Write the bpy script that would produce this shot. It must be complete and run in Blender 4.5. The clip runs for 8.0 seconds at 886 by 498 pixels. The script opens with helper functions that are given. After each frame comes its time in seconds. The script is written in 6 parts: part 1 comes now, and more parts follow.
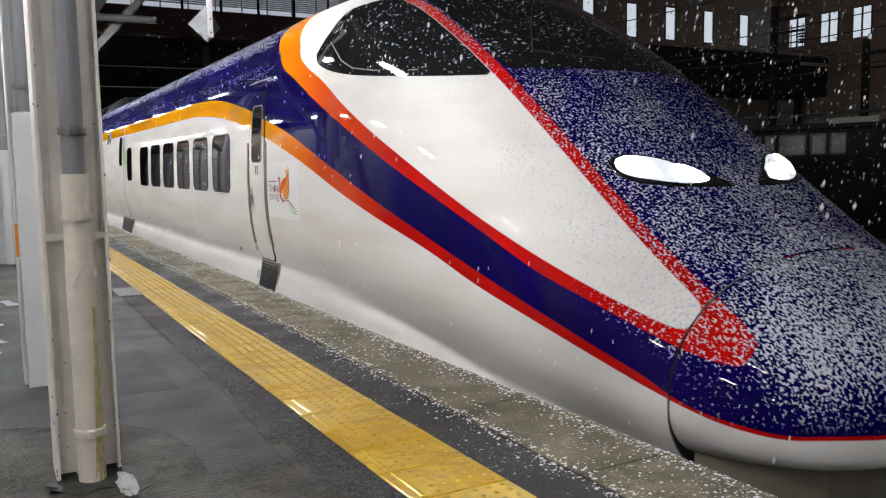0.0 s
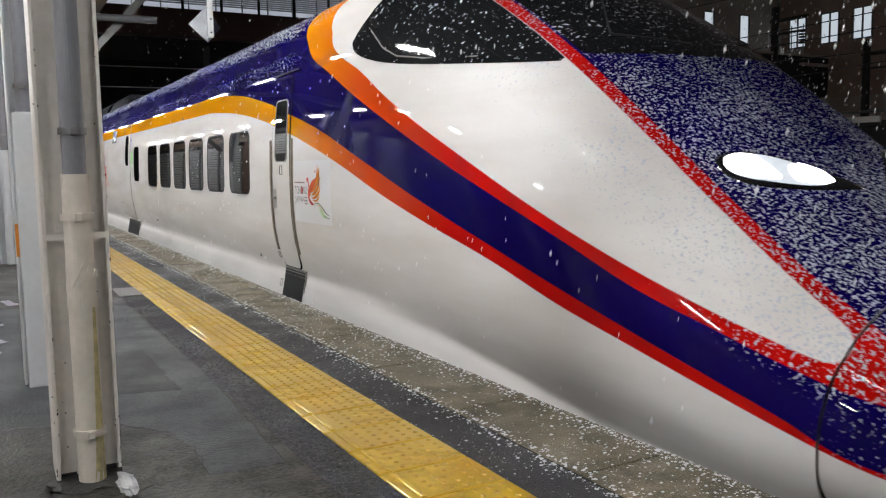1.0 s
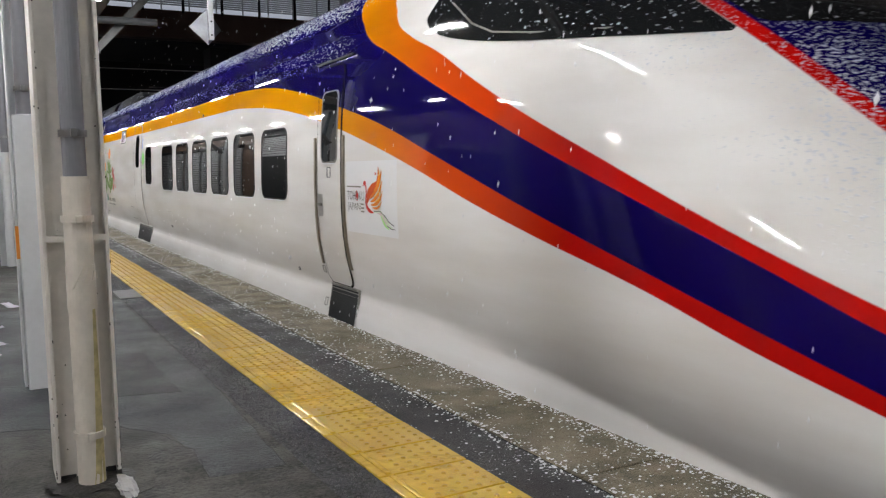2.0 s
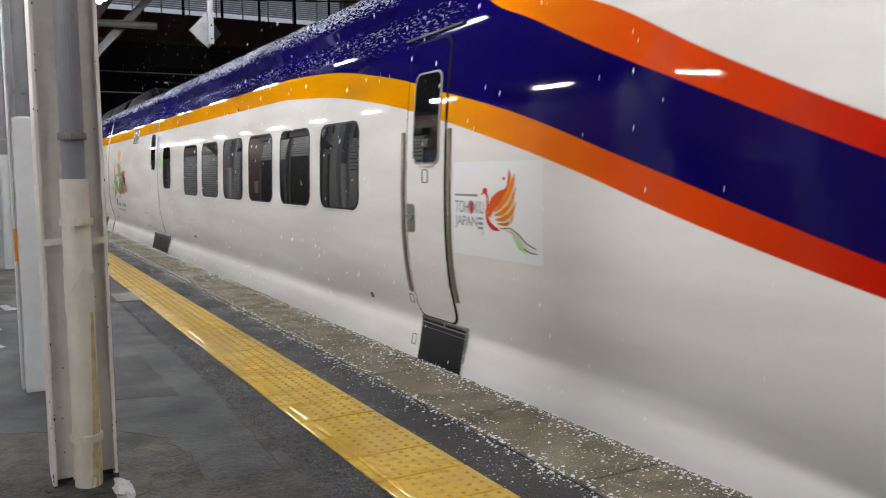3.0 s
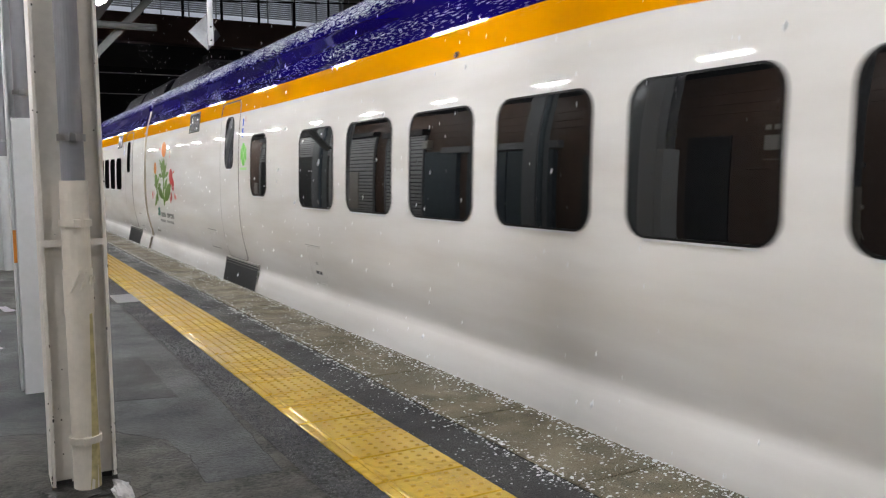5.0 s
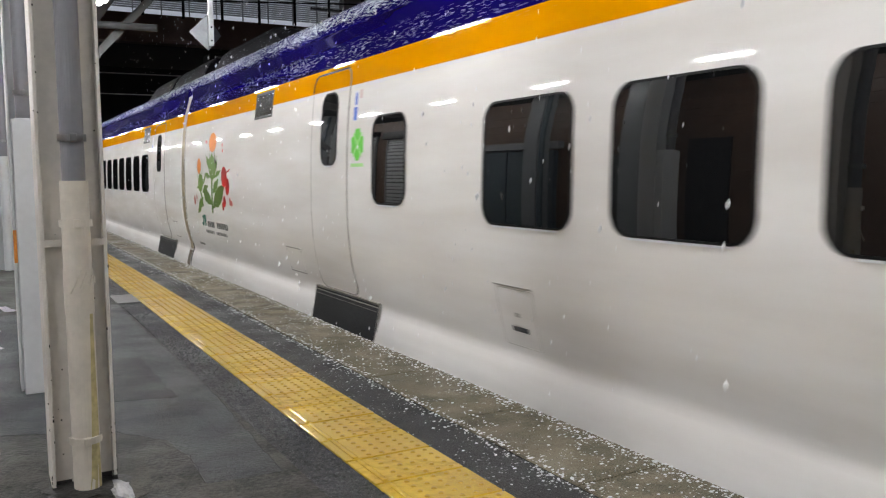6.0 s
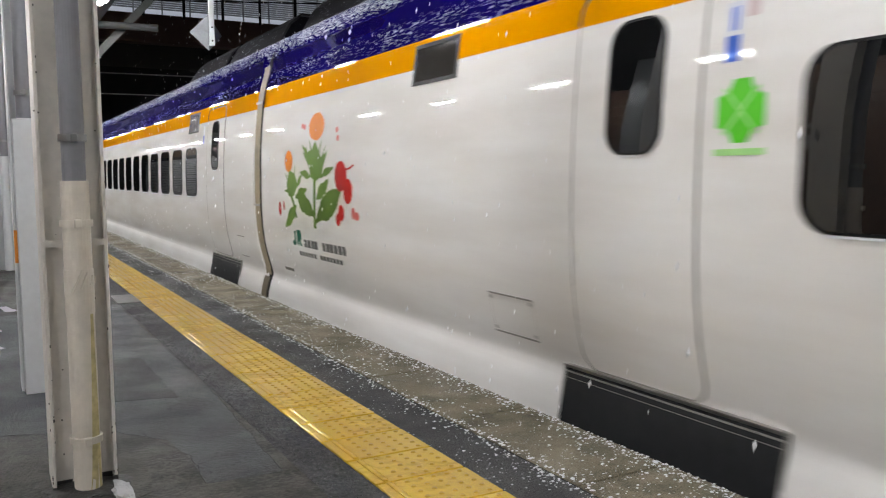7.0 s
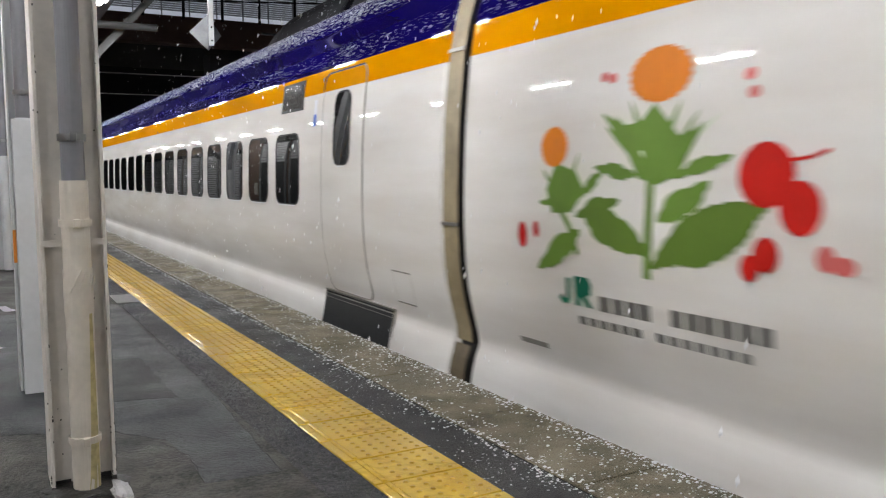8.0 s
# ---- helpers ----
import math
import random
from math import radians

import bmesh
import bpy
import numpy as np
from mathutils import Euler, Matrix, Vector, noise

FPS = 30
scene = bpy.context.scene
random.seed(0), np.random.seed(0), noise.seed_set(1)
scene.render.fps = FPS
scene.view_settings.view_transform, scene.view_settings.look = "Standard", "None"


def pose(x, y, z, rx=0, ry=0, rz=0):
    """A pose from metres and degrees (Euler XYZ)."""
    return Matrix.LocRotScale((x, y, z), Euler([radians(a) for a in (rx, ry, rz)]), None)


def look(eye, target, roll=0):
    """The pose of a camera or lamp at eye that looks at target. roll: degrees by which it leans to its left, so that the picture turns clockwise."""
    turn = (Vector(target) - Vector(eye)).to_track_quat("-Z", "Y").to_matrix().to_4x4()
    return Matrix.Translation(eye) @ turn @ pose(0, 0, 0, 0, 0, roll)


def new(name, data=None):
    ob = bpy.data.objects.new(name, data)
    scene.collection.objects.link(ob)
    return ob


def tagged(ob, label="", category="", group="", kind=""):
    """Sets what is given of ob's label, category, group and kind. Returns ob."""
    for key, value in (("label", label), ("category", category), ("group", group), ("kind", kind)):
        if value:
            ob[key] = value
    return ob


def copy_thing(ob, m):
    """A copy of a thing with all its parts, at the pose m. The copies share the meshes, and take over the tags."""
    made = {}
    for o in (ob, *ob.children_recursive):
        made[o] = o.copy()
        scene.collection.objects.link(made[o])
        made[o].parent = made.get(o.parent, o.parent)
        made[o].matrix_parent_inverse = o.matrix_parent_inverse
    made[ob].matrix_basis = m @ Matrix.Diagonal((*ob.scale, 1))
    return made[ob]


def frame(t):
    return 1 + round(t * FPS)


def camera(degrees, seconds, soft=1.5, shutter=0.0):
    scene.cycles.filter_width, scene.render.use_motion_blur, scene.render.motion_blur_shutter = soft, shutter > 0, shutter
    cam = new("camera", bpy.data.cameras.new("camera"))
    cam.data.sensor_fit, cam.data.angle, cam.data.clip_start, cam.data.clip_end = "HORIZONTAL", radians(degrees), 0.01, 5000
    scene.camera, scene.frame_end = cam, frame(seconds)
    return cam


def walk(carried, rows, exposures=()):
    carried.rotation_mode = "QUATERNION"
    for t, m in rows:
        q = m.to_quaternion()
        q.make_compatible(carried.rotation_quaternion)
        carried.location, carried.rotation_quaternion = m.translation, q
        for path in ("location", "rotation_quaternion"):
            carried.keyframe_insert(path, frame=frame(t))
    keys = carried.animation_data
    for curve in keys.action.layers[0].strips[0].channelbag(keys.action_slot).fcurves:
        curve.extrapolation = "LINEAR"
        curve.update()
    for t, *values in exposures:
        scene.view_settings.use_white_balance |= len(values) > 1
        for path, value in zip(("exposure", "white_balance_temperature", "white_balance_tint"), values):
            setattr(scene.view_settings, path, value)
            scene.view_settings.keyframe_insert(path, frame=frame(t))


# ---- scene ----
# camera
cam = camera(56.58, 8.0, soft=1.15, shutter=0.4)
EYE = (0.0, 0.0, 1.217)
walk(cam, [
    (0.0, look(EYE, (4.8229, 8.7011, 0.2014), -0.913)),
    (0.5, look(EYE, (4.8247, 8.7002, 0.2028), -0.867)),
    (1.0, look(EYE, (4.8205, 8.7028, 0.2048), -0.874)),
    (1.5, look(EYE, (4.8170, 8.7057, 0.2132), -0.899)),
    (3.0, look(EYE, (4.8380, 8.7025, 0.2897), -0.539)),
    (3.5, look(EYE, (4.8397, 8.7032, 0.3054), -0.501)),
    (4.0, look(EYE, (4.8456, 8.7004, 0.3096), -0.553)),
    (4.5, look(EYE, (4.8457, 8.7002, 0.3081), -0.522)),
    (6.0, look(EYE, (4.8437, 8.7022, 0.3167), -0.448)),
    (6.5, look(EYE, (4.8398, 8.7045, 0.3182), -0.405)),
    (7.0, look(EYE, (4.8382, 8.7054, 0.3183), -0.437)),
    (7.5, look(EYE, (4.8435, 8.7030, 0.3234), -0.471)),
    (8.0, look(EYE, (4.8469, 8.7009, 0.3213), -0.349)),
], exposures=((0.0, 0.15), (0.5, 0.06), (1.0, -0.02), (1.5, -0.10), (3.0, -0.09), (4.5, -0.06), (6.5, -0.10), (8.0, -0.12)))

# world: a dark winter night with a faint city glow
world = bpy.data.worlds.new("night")
scene.world = world
world.use_nodes = True
wn, wl = world.node_tree.nodes, world.node_tree.links
back = wn["Background"]
back.inputs[1].default_value = 1.0
# city glow low on the sky, darker overhead
sky_dir = wn.new("ShaderNodeTexCoord")
sky_xyz = wn.new("ShaderNodeSeparateXYZ")
wl.new(sky_dir.outputs["Generated"], sky_xyz.inputs[0])
sky_ramp = wn.new("ShaderNodeValToRGB")
sky_ramp.color_ramp.elements[0].position, sky_ramp.color_ramp.elements[0].color = 0.0, (0.066, 0.057, 0.051, 1)
sky_ramp.color_ramp.elements[1].position, sky_ramp.color_ramp.elements[1].color = 0.55, (0.014, 0.013, 0.014, 1)
wl.new(sky_xyz.outputs[2], sky_ramp.inputs[0])
wl.new(sky_ramp.outputs[0], back.inputs[0])
scene.view_settings.exposure = 0.0

TRACK_X = 4.108        # centre line of the track
NOSE_Y = 2.15          # where the nose tip stands at the start
WAY = [(0.0, 0.0), (0.5, 0.362), (1.0, 0.839), (1.5, 1.437), (3.0, 3.970), (3.5, 5.060), (4.0, 6.286), (4.5, 7.666),
       (6.0, 12.443), (6.5, 14.305), (7.0, 16.281), (7.5, 18.420), (8.0, 20.622)]


# ---------------------------------------------------------------- materials
def mat(name, color, rough=0.5, metal=0.0, var=0.0, scale=6.0, bump=0.0, bscale=40.0, coat=0.0, emit=None, spec=None):
    """A principled material with two scales of colour variation and a fine relief."""
    m = bpy.data.materials.new(name)
    m.use_nodes = True
    nt = m.node_tree
    b = nt.nodes["Principled BSDF"]
    b.inputs["Base Color"].default_value = (*color, 1)
    b.inputs["Roughness"].default_value = rough
    b.inputs["Metallic"].default_value = metal
    b.inputs["Coat Weight"].default_value = coat
    b.inputs["Coat Roughness"].default_value = 0.06
    if spec is not None:
        b.inputs["Specular IOR Level"].default_value = spec
    if emit:
        b.inputs["Emission Color"].default_value = (*emit[0], 1)
        b.inputs["Emission Strength"].default_value = emit[1]
    if var or bump:
        tc = nt.nodes.new("ShaderNodeTexCoord")
        n1 = nt.nodes.new("ShaderNodeTexNoise")
        n1.inputs["Scale"].default_value = scale
        n1.inputs["Detail"].default_value = 6
        n2 = nt.nodes.new("ShaderNodeTexNoise")
        n2.inputs["Scale"].default_value = bscale
        n2.inputs["Detail"].default_value = 4
        for n in (n1, n2):
            nt.links.new(tc.outputs["Object"], n.inputs["Vector"])
        if var:
            add = nt.nodes.new("ShaderNodeMath")
            add.operation = "MULTIPLY_ADD"
            add.inputs[1].default_value = 0.5
            nt.links.new(n2.outputs["Fac"], add.inputs[0])
            nt.links.new(n1.outputs["Fac"], add.inputs[2])
            rp = nt.nodes.new("ShaderNodeMapRange")
            rp.inputs[1].default_value, rp.inputs[2].default_value = 0.45, 1.05
            rp.inputs[3].default_value, rp.inputs[4].default_value = 1 - var, 1 + var
            nt.links.new(add.outputs[0], rp.inputs[0])
            mul = nt.nodes.new("ShaderNodeMix")
            mul.data_type, mul.blend_type = "RGBA", "MULTIPLY"
            mul.inputs[0].default_value = 1
            mul.inputs[6].default_value = (*color, 1)
            nt.links.new(rp.outputs[0], mul.inputs[7])
            nt.links.new(mul.outputs[2], b.inputs["Base Color"])
        if bump:
            bp = nt.nodes.new("ShaderNodeBump")
            bp.inputs["Strength"].default_value = bump
            bp.inputs["Distance"].default_value = 0.01
            nt.links.new(n2.outputs["Fac"], bp.inputs["Height"])
            nt.links.new(bp.outputs[0], b.inputs["Normal"])
    return m


# ---------------------------------------------------------------- building helpers
def obj(name, bm, material, parent=None, label="", smooth=False):
    me = bpy.data.meshes.new(name)
    bm.to_mesh(me)
    bm.free()
    if smooth:
        for p in me.polygons:
            p.use_smooth = True
    for m in (material if isinstance(material, (list, tuple)) else [material]):
        me.materials.append(m)
    ob = new(name, me)
    if parent is not None:
        ob.parent = parent
    if label:
        ob["label"] = label
    return ob


def part(name, bm, material, parent, label="", smooth=False):
    return obj(name, bm, material, parent, label, smooth)


def box(bm, x0, y0, z0, x1, y1, z1, bevel=0.0):
    """A box between two corners, its edges rounded off."""
    made = bmesh.ops.create_cube(bm, size=1)["verts"]
    for v in made:
        v.co = Vector(((x0 + x1) / 2 + v.co.x * (x1 - x0), (y0 + y1) / 2 + v.co.y * (y1 - y0), (z0 + z1) / 2 + v.co.z * (z1 - z0)))
    if bevel:
        edges = list({e for v in made for e in v.link_edges})
        bmesh.ops.bevel(bm, geom=edges, offset=bevel, segments=2, affect="EDGES", profile=0.5)
    return bm


def boxed(x0, y0, z0, x1, y1, z1, bevel=0.0):
    return box(bmesh.new(), x0, y0, z0, x1, y1, z1, bevel)


def rod(bm, a, b, r, seg=16, r2=None):
    """A round bar from a to b."""
    a, b = Vector(a), Vector(b)
    m = Matrix.Translation((a + b) / 2) @ (b - a).to_track_quat("Z", "Y").to_matrix().to_4x4()
    bmesh.ops.create_cone(bm, cap_ends=True, segments=seg, radius1=r, radius2=r if r2 is None else r2, depth=(b - a).length, matrix=m)
    return bm


def beam(bm, a, b, w, h, t):
    """An I-beam from a to b: flanges w wide, h deep, plates t thick."""
    a, b = Vector(a), Vector(b)
    m = Matrix.Translation(a) @ (b - a).to_track_quat("Y", "Z").to_matrix().to_4x4()
    n = len(bm.verts)
    L = (b - a).length
    box(bm, -w / 2, 0, h / 2 - t, w / 2, L, h / 2)
    box(bm, -w / 2, 0, -h / 2, w / 2, L, -h / 2 + t)
    box(bm, -t / 2, 0, -h / 2 + t, t / 2, L, h / 2 - t)
    bm.verts.ensure_lookup_table()
    for v in bm.verts[n:]:
        v.co = m @ v.co
    return bm


def empty(name, x=0, y=0, z=0):
    e = new(name)
    e.empty_display_size = 0.2
    e.location = (x, y, z)
    return e


# ---------------------------------------------------------------- the train's shape
def curve(pairs):
    """A smooth monotone curve through (x, y) pairs."""
    xs = [p[0] for p in pairs]
    ys = [p[1] for p in pairs]
    n = len(xs)
    d = [(ys[i + 1] - ys[i]) / (xs[i + 1] - xs[i]) for i in range(n - 1)]
    m = [d[0]] + [0 if d[i - 1] * d[i] <= 0 else 2 * d[i - 1] * d[i] / (d[i - 1] + d[i]) for i in range(1, n - 1)] + [d[-1]]

    def at(x):
        if x <= xs[0]:
            return ys[0]
        if x >= xs[-1]:
            return ys[-1]
        i = max(k for k in range(n - 1) if xs[k] <= x)
        h = xs[i + 1] - xs[i]
        t = (x - xs[i]) / h
        return ((2 * t**3 - 3 * t**2 + 1) * ys[i] + (t**3 - 2 * t**2 + t) * h * m[i] + (-2 * t**3 + 3 * t**2) * ys[i + 1] + (t**3 - t**2) * h * m[i + 1])
    return at


# half section of the coach: width by height
SIDE = curve([(-0.55, 1.455), (-0.30, 1.442), (-0.08, 1.421), (0.0, 1.404), (0.065, 1.386), (0.11, 1.368), (0.145, 1.359), (0.19, 1.366), (0.27, 1.388), (0.38, 1.416), (0.52, 1.444), (0.7, 1.463), (0.95, 1.4725), (1.4, 1.464),
              (1.9, 1.425), (2.15, 1.385), (2.38, 1.315)])
ROOF = 2.93
TOP = curve([(0.0, 0.02), (0.04, 0.14), (0.12, 0.25), (0.3, 0.40), (0.6, 0.595), (1.09, 0.87), (1.6, 1.23), (2.17, 1.655), (2.8, 2.08), (3.4, 2.42), (4.0, 2.66), (4.7, 2.82), (5.5, 2.905), (6.5, ROOF)])
WIDE = curve([(0.0, 0.05), (0.04, 0.36), (0.12, 0.62), (0.3, 0.90), (0.55, 1.09), (0.8, 1.195), (1.2, 1.29), (1.8, 1.37), (2.6, 1.43), (3.6, 1.462), (5.0, 1.4725)])
MID = curve([(0.0, -0.12), (0.5, -0.06), (0.8, 0.0), (1.6, 0.2), (2.4, 0.42), (3.6, 0.75), (5.0, 0.95)])
POWER = curve([(0.0, 2.2), (0.8, 2.25), (2.1, 2.45), (3.5, 2.9), (5.0, 3.4)])
BLEND = lambda u: min(1, max(0, (u - 3.2) / 3.3)) ** 2 * (3 - 2 * min(1, max(0, (u - 3.2) / 3.3)))
FLOOR = curve([(0.0, -0.22), (0.3, -0.27), (1.0, -0.31), (2.5, -0.40), (4.5, -0.55)])
NUP, NDN = 34, 46


def coach_half():
    """Points of the coach's half section, from the belt up to the roof's middle and from the belt down."""
    up = []
    for i in range(NUP + 1):
        t = i / NUP
        if t < 0.5:
            z = 0.95 + (2.38 - 0.95) * t / 0.5
            up.append((SIDE(z), z))
        else:
            a = (t - 0.5) / 0.5 * math.pi / 2
            up.append((1.315 * math.cos(a) ** 0.80, 2.38 + (ROOF - 2.38) * math.sin(a) ** 0.85))
    dn = []
    for i in range(1, NDN + 1):
        z = 0.95 - (0.95 + 0.55) * (i / NDN)
        dn.append((SIDE(z), z))
    return up, dn


UP, DN = coach_half()


def half(u):
    """Half section at the distance u behind the nose tip: points from the bottom up to the middle of the top."""
    w = BLEND(u)
    b, zt, zc, p, zb = WIDE(u), TOP(u), MID(u), POWER(u), FLOOR(u)
    pts = []
    for i in range(NDN, 0, -1):
        if u < 0.81:
            t = i / NDN * math.pi / 2
            x = b * (0.60 + 0.40 * abs(math.cos(t)) ** 0.7)
            z = zc + (zb - zc) * math.sin(t) ** 0.9
        else:
            # behind the cover the hull tucks in and a skirt hangs below it
            t = i / NDN
            q = min(1, t / 0.60)
            x = b * (1 - 0.11 * q ** 2.2 + 0.062 * (max(0, t - 0.60) / 0.40) ** 0.7)
            z = zc + (-0.52 - zc) * t
        X, Z = DN[i - 1]
        pts.append((x + (X - x) * w, z + (Z - z) * w))
    for i in range(NUP + 1):
        t = i / NUP * math.pi / 2
        x = b * abs(math.cos(t)) ** (2 / p)
        z = zc + (zt - zc) * abs(math.sin(t)) ** (2 / p)
        X, Z = UP[i]
        pts.append((x + (X - x) * w, z + (Z - z) * w))
    return pts


def at_height(u, z):
    """Half width of the train at u and height z (upper flank)."""
    pts = half(u)
    for (x0, z0), (x1, z1) in zip(pts, pts[1:]):
        if z0 <= z <= z1 and z1 > z0:
            return x0 + (x1 - x0) * (z - z0) / (z1 - z0)
    return pts[-1][0]


def loft(us, close_first=False, close_last=False):
    bm = bmesh.new()
    rings = []
    for u in us:
        h = half(u)
        ring = [(-x, u, z) for x, z in h] + [(x, u, z) for x, z in reversed(h[:-1])]
        rings.append([bm.verts.new(p) for p in ring])
    for a, b in zip(rings, rings[1:]):
        for i in range(len(a) - 1):
            bm.faces.new((a[i], a[i + 1], b[i + 1], b[i]))
    if close_first:
        bm.faces.new(rings[0][::-1])
    if close_last:
        bm.faces.new(rings[-1])
    bmesh.ops.recalc_face_normals(bm, faces=bm.faces)
    return bm


def steps(a, b, n):
    return [a + (b - a) * i / n for i in range(n + 1)]


# ---------------------------------------------------------------- paint of the train
def livery_material(name, nose):
    """Coach paint: white flank, amber band, violet roof; on the lead car the band sweeps down the nose and turns red. Snow clings to what faces up."""
    m = bpy.data.materials.new(name)
    m.use_nodes = True
    nt = m.node_tree
    N, L = nt.nodes, nt.links
    bsdf = N["Principled BSDF"]

    def math_node(op, a, b=None, c=None, clamp=False):
        n = N.new("ShaderNodeMath")
        n.operation, n.use_clamp = op, clamp
        for i, v in enumerate((a, b, c)):
            if v is None:
                continue
            if isinstance(v, (int, float)):
                n.inputs[i].default_value = v
            else:
                L.new(v, n.inputs[i])
        return n.outputs[0]

    def step_up(v, edge, soft=0.003):
        r = N.new("ShaderNodeMapRange")
        r.inputs[1].default_value, r.inputs[2].default_value = edge - soft, edge + soft
        L.new(v, r.inputs[0])
        return r.outputs[0]

    def mix(f, a, b):
        n = N.new("ShaderNodeMix")
        n.data_type = "RGBA"
        L.new(f, n.inputs[0])
        for i, v in ((6, a), (7, b)):
            if isinstance(v, tuple):
                n.inputs[i].default_value = (*v, 1)
            else:
                L.new(v, n.inputs[i])
        return n.outputs[2]

    def line(u, pairs):
        """Height as a function of u, through pairs; u from 0 to 12 m, height from -1 to 4 m."""
        n = N.new("ShaderNodeFloatCurve")
        c = n.mapping.curves[0]
        pairs = sorted(pairs)
        pts = [(p[0] / 12, (p[1] + 1) / 5) for p in pairs]
        c.points[0].location, c.points[1].location = pts[0], pts[-1]
        for p in pts[1:-1]:
            c.points.new(*p)
        n.mapping.update()
        L.new(math_node("DIVIDE", u, 12), n.inputs[1])
        far = step_up(u, 10.0, 0.4)
        near = math_node("MULTIPLY_ADD", n.outputs[0], 5, -1)
        return math_node("ADD", math_node("MULTIPLY", far, pairs[-1][1]), math_node("MULTIPLY", math_node("SUBTRACT", 1.0, far), near))

    tc = N.new("ShaderNodeTexCoord")
    xyz = N.new("ShaderNodeSeparateXYZ")
    L.new(tc.outputs["Object"], xyz.inputs[0])
    x, u, z = math_node("ABSOLUTE", xyz.outputs[0]), math_node("MINIMUM", xyz.outputs[1], 11.8), xyz.outputs[2]

    WHITE, VIOLET, AMBER, RED = (0.83, 0.82, 0.805), (0.0045, 0.0018, 0.076), (0.74, 0.30, 0.0), (0.50, 0.006, 0.004)
    if nose:
        b1 = line(u, [(0, -0.085), (0.2, -0.075), (0.33, -0.08), (0.47, -0.058), (0.59, -0.03), (0.69, 0.0), (1.07, 0.12), (1.27, 0.18), (1.7, 0.30), (2.24, 0.44), (2.89, 0.63),
                      (3.82, 0.85), (4.41, 1.0), (5.2, 1.225), (6.11, 1.45), (7.0, 1.64), (7.65, 1.75), (8.43, 1.85), (9.2, 1.91), (10, 1.948), (12, 1.95)])
        b2 = line(u, [(0, -0.06), (0.2, -0.055), (0.33, -0.06), (0.47, -0.035), (0.7, 0.02), (0.98, 0.14), (1.28, 0.24), (1.7, 0.37), (2.24, 0.53), (2.89, 0.72), (3.81, 0.98),
                      (4.83, 1.285), (5.74, 1.55), (6.58, 1.74), (7.07, 1.85), (7.69, 1.96), (8.49, 2.07), (9.2, 2.12), (10, 2.148), (12, 2.15)])
        b3 = line(u, [(0, 0.10), (0.55, 0.225), (0.69, 0.255), (0.97, 0.34), (1.33, 0.46), (1.74, 0.59), (2.28, 0.80), (2.91, 1.03), (3.62, 1.285), (4.6, 1.65), (5.15, 1.86),
                      (5.7, 2.08), (6.1, 2.23), (6.34, 2.40), (6.44, 2.62), (6.52, 3.4), (7, 4), (12, 4)])
        b4 = line(u, [(0, 0.16), (0.82, 0.36), (1.17, 0.47), (1.55, 0.60), (2.02, 0.77), (2.61, 1.0), (3.29, 1.28), (3.93, 1.54), (4.4, 1.745), (4.95, 2.0), (5.38, 2.16),
                      (5.65, 2.30), (5.78, 2.50), (5.88, 3.3), (6.4, 4), (12, 4)])
        up = step_up(math_node("SUBTRACT", u, 4.3), 0, 0.9)
        stripe = mix(up, RED, (0.74, 0.10, 0.008))
        stripe = mix(step_up(math_node("SUBTRACT", u, 5.75), 0, 0.85), stripe, AMBER)
        col = mix(step_up(math_node("SUBTRACT", z, b1), 0), WHITE, stripe)
        col = mix(step_up(math_node("SUBTRACT", z, b2), 0), col, VIOLET)
        outer = math_node("SMOOTH_MIN", math_node("SUBTRACT", x, 0.875), math_node("SUBTRACT", z, b3), 0.05)
        outer = math_node("SMOOTH_MIN", outer, math_node("MULTIPLY_ADD", u, 0.5, -0.53 * 0.5), 0.06)
        inner = math_node("SMOOTH_MIN", math_node("SUBTRACT", x, 0.95), math_node("SUBTRACT", z, b4), 0.06)
        inner = math_node("SMOOTH_MIN", inner, math_node("MULTIPLY_ADD", u, 0.5, -0.80 * 0.5), 0.09)
        col = mix(step_up(outer, 0), col, stripe)
        col = mix(step_up(inner, 0), col, WHITE)
    else:
        col = mix(step_up(z, 1.95), WHITE, AMBER)
        col = mix(step_up(z, 2.15), col, VIOLET)

    # grime in the lower flank, in streaks along the coach
    mp = N.new("ShaderNodeMapping")
    mp.inputs["Scale"].default_value = (1, 0.25, 1.6)
    L.new(tc.outputs["Object"], mp.inputs[0])
    g = N.new("ShaderNodeTexNoise")
    g.inputs["Scale"].default_value, g.inputs["Detail"].default_value = 2.2, 8
    L.new(mp.outputs[0], g.inputs["Vector"])
    dirt = math_node("MULTIPLY", step_up(g.outputs["Fac"], 0.56, 0.22), 0.35)
    dm = N.new("ShaderNodeMix")
    dm.data_type, dm.blend_type = "RGBA", "MULTIPLY"
    L.new(dirt, dm.inputs[0])
    L.new(col, dm.inputs[6])
    dm.inputs[7].default_value = (0.52, 0.44, 0.36, 1)
    col = dm.outputs[2]

    # snow: flecks where the surface faces up
    geo = N.new("ShaderNodeNewGeometry")
    nz = N.new("ShaderNodeSeparateXYZ")
    L.new(geo.outputs["Normal"], nz.inputs[0])
    mp2 = N.new("ShaderNodeMapping")
    mp2.inputs["Scale"].default_value = (1.0, 0.62, 0.62)
    L.new(tc.outputs["Object"], mp2.inputs[0])
    s1 = N.new("ShaderNodeTexNoise")
    s1.inputs["Scale"].default_value, s1.inputs["Detail"].default_value, s1.inputs["Roughness"].default_value = 82, 2.2, 0.55
    s2 = N.new("ShaderNodeTexNoise")
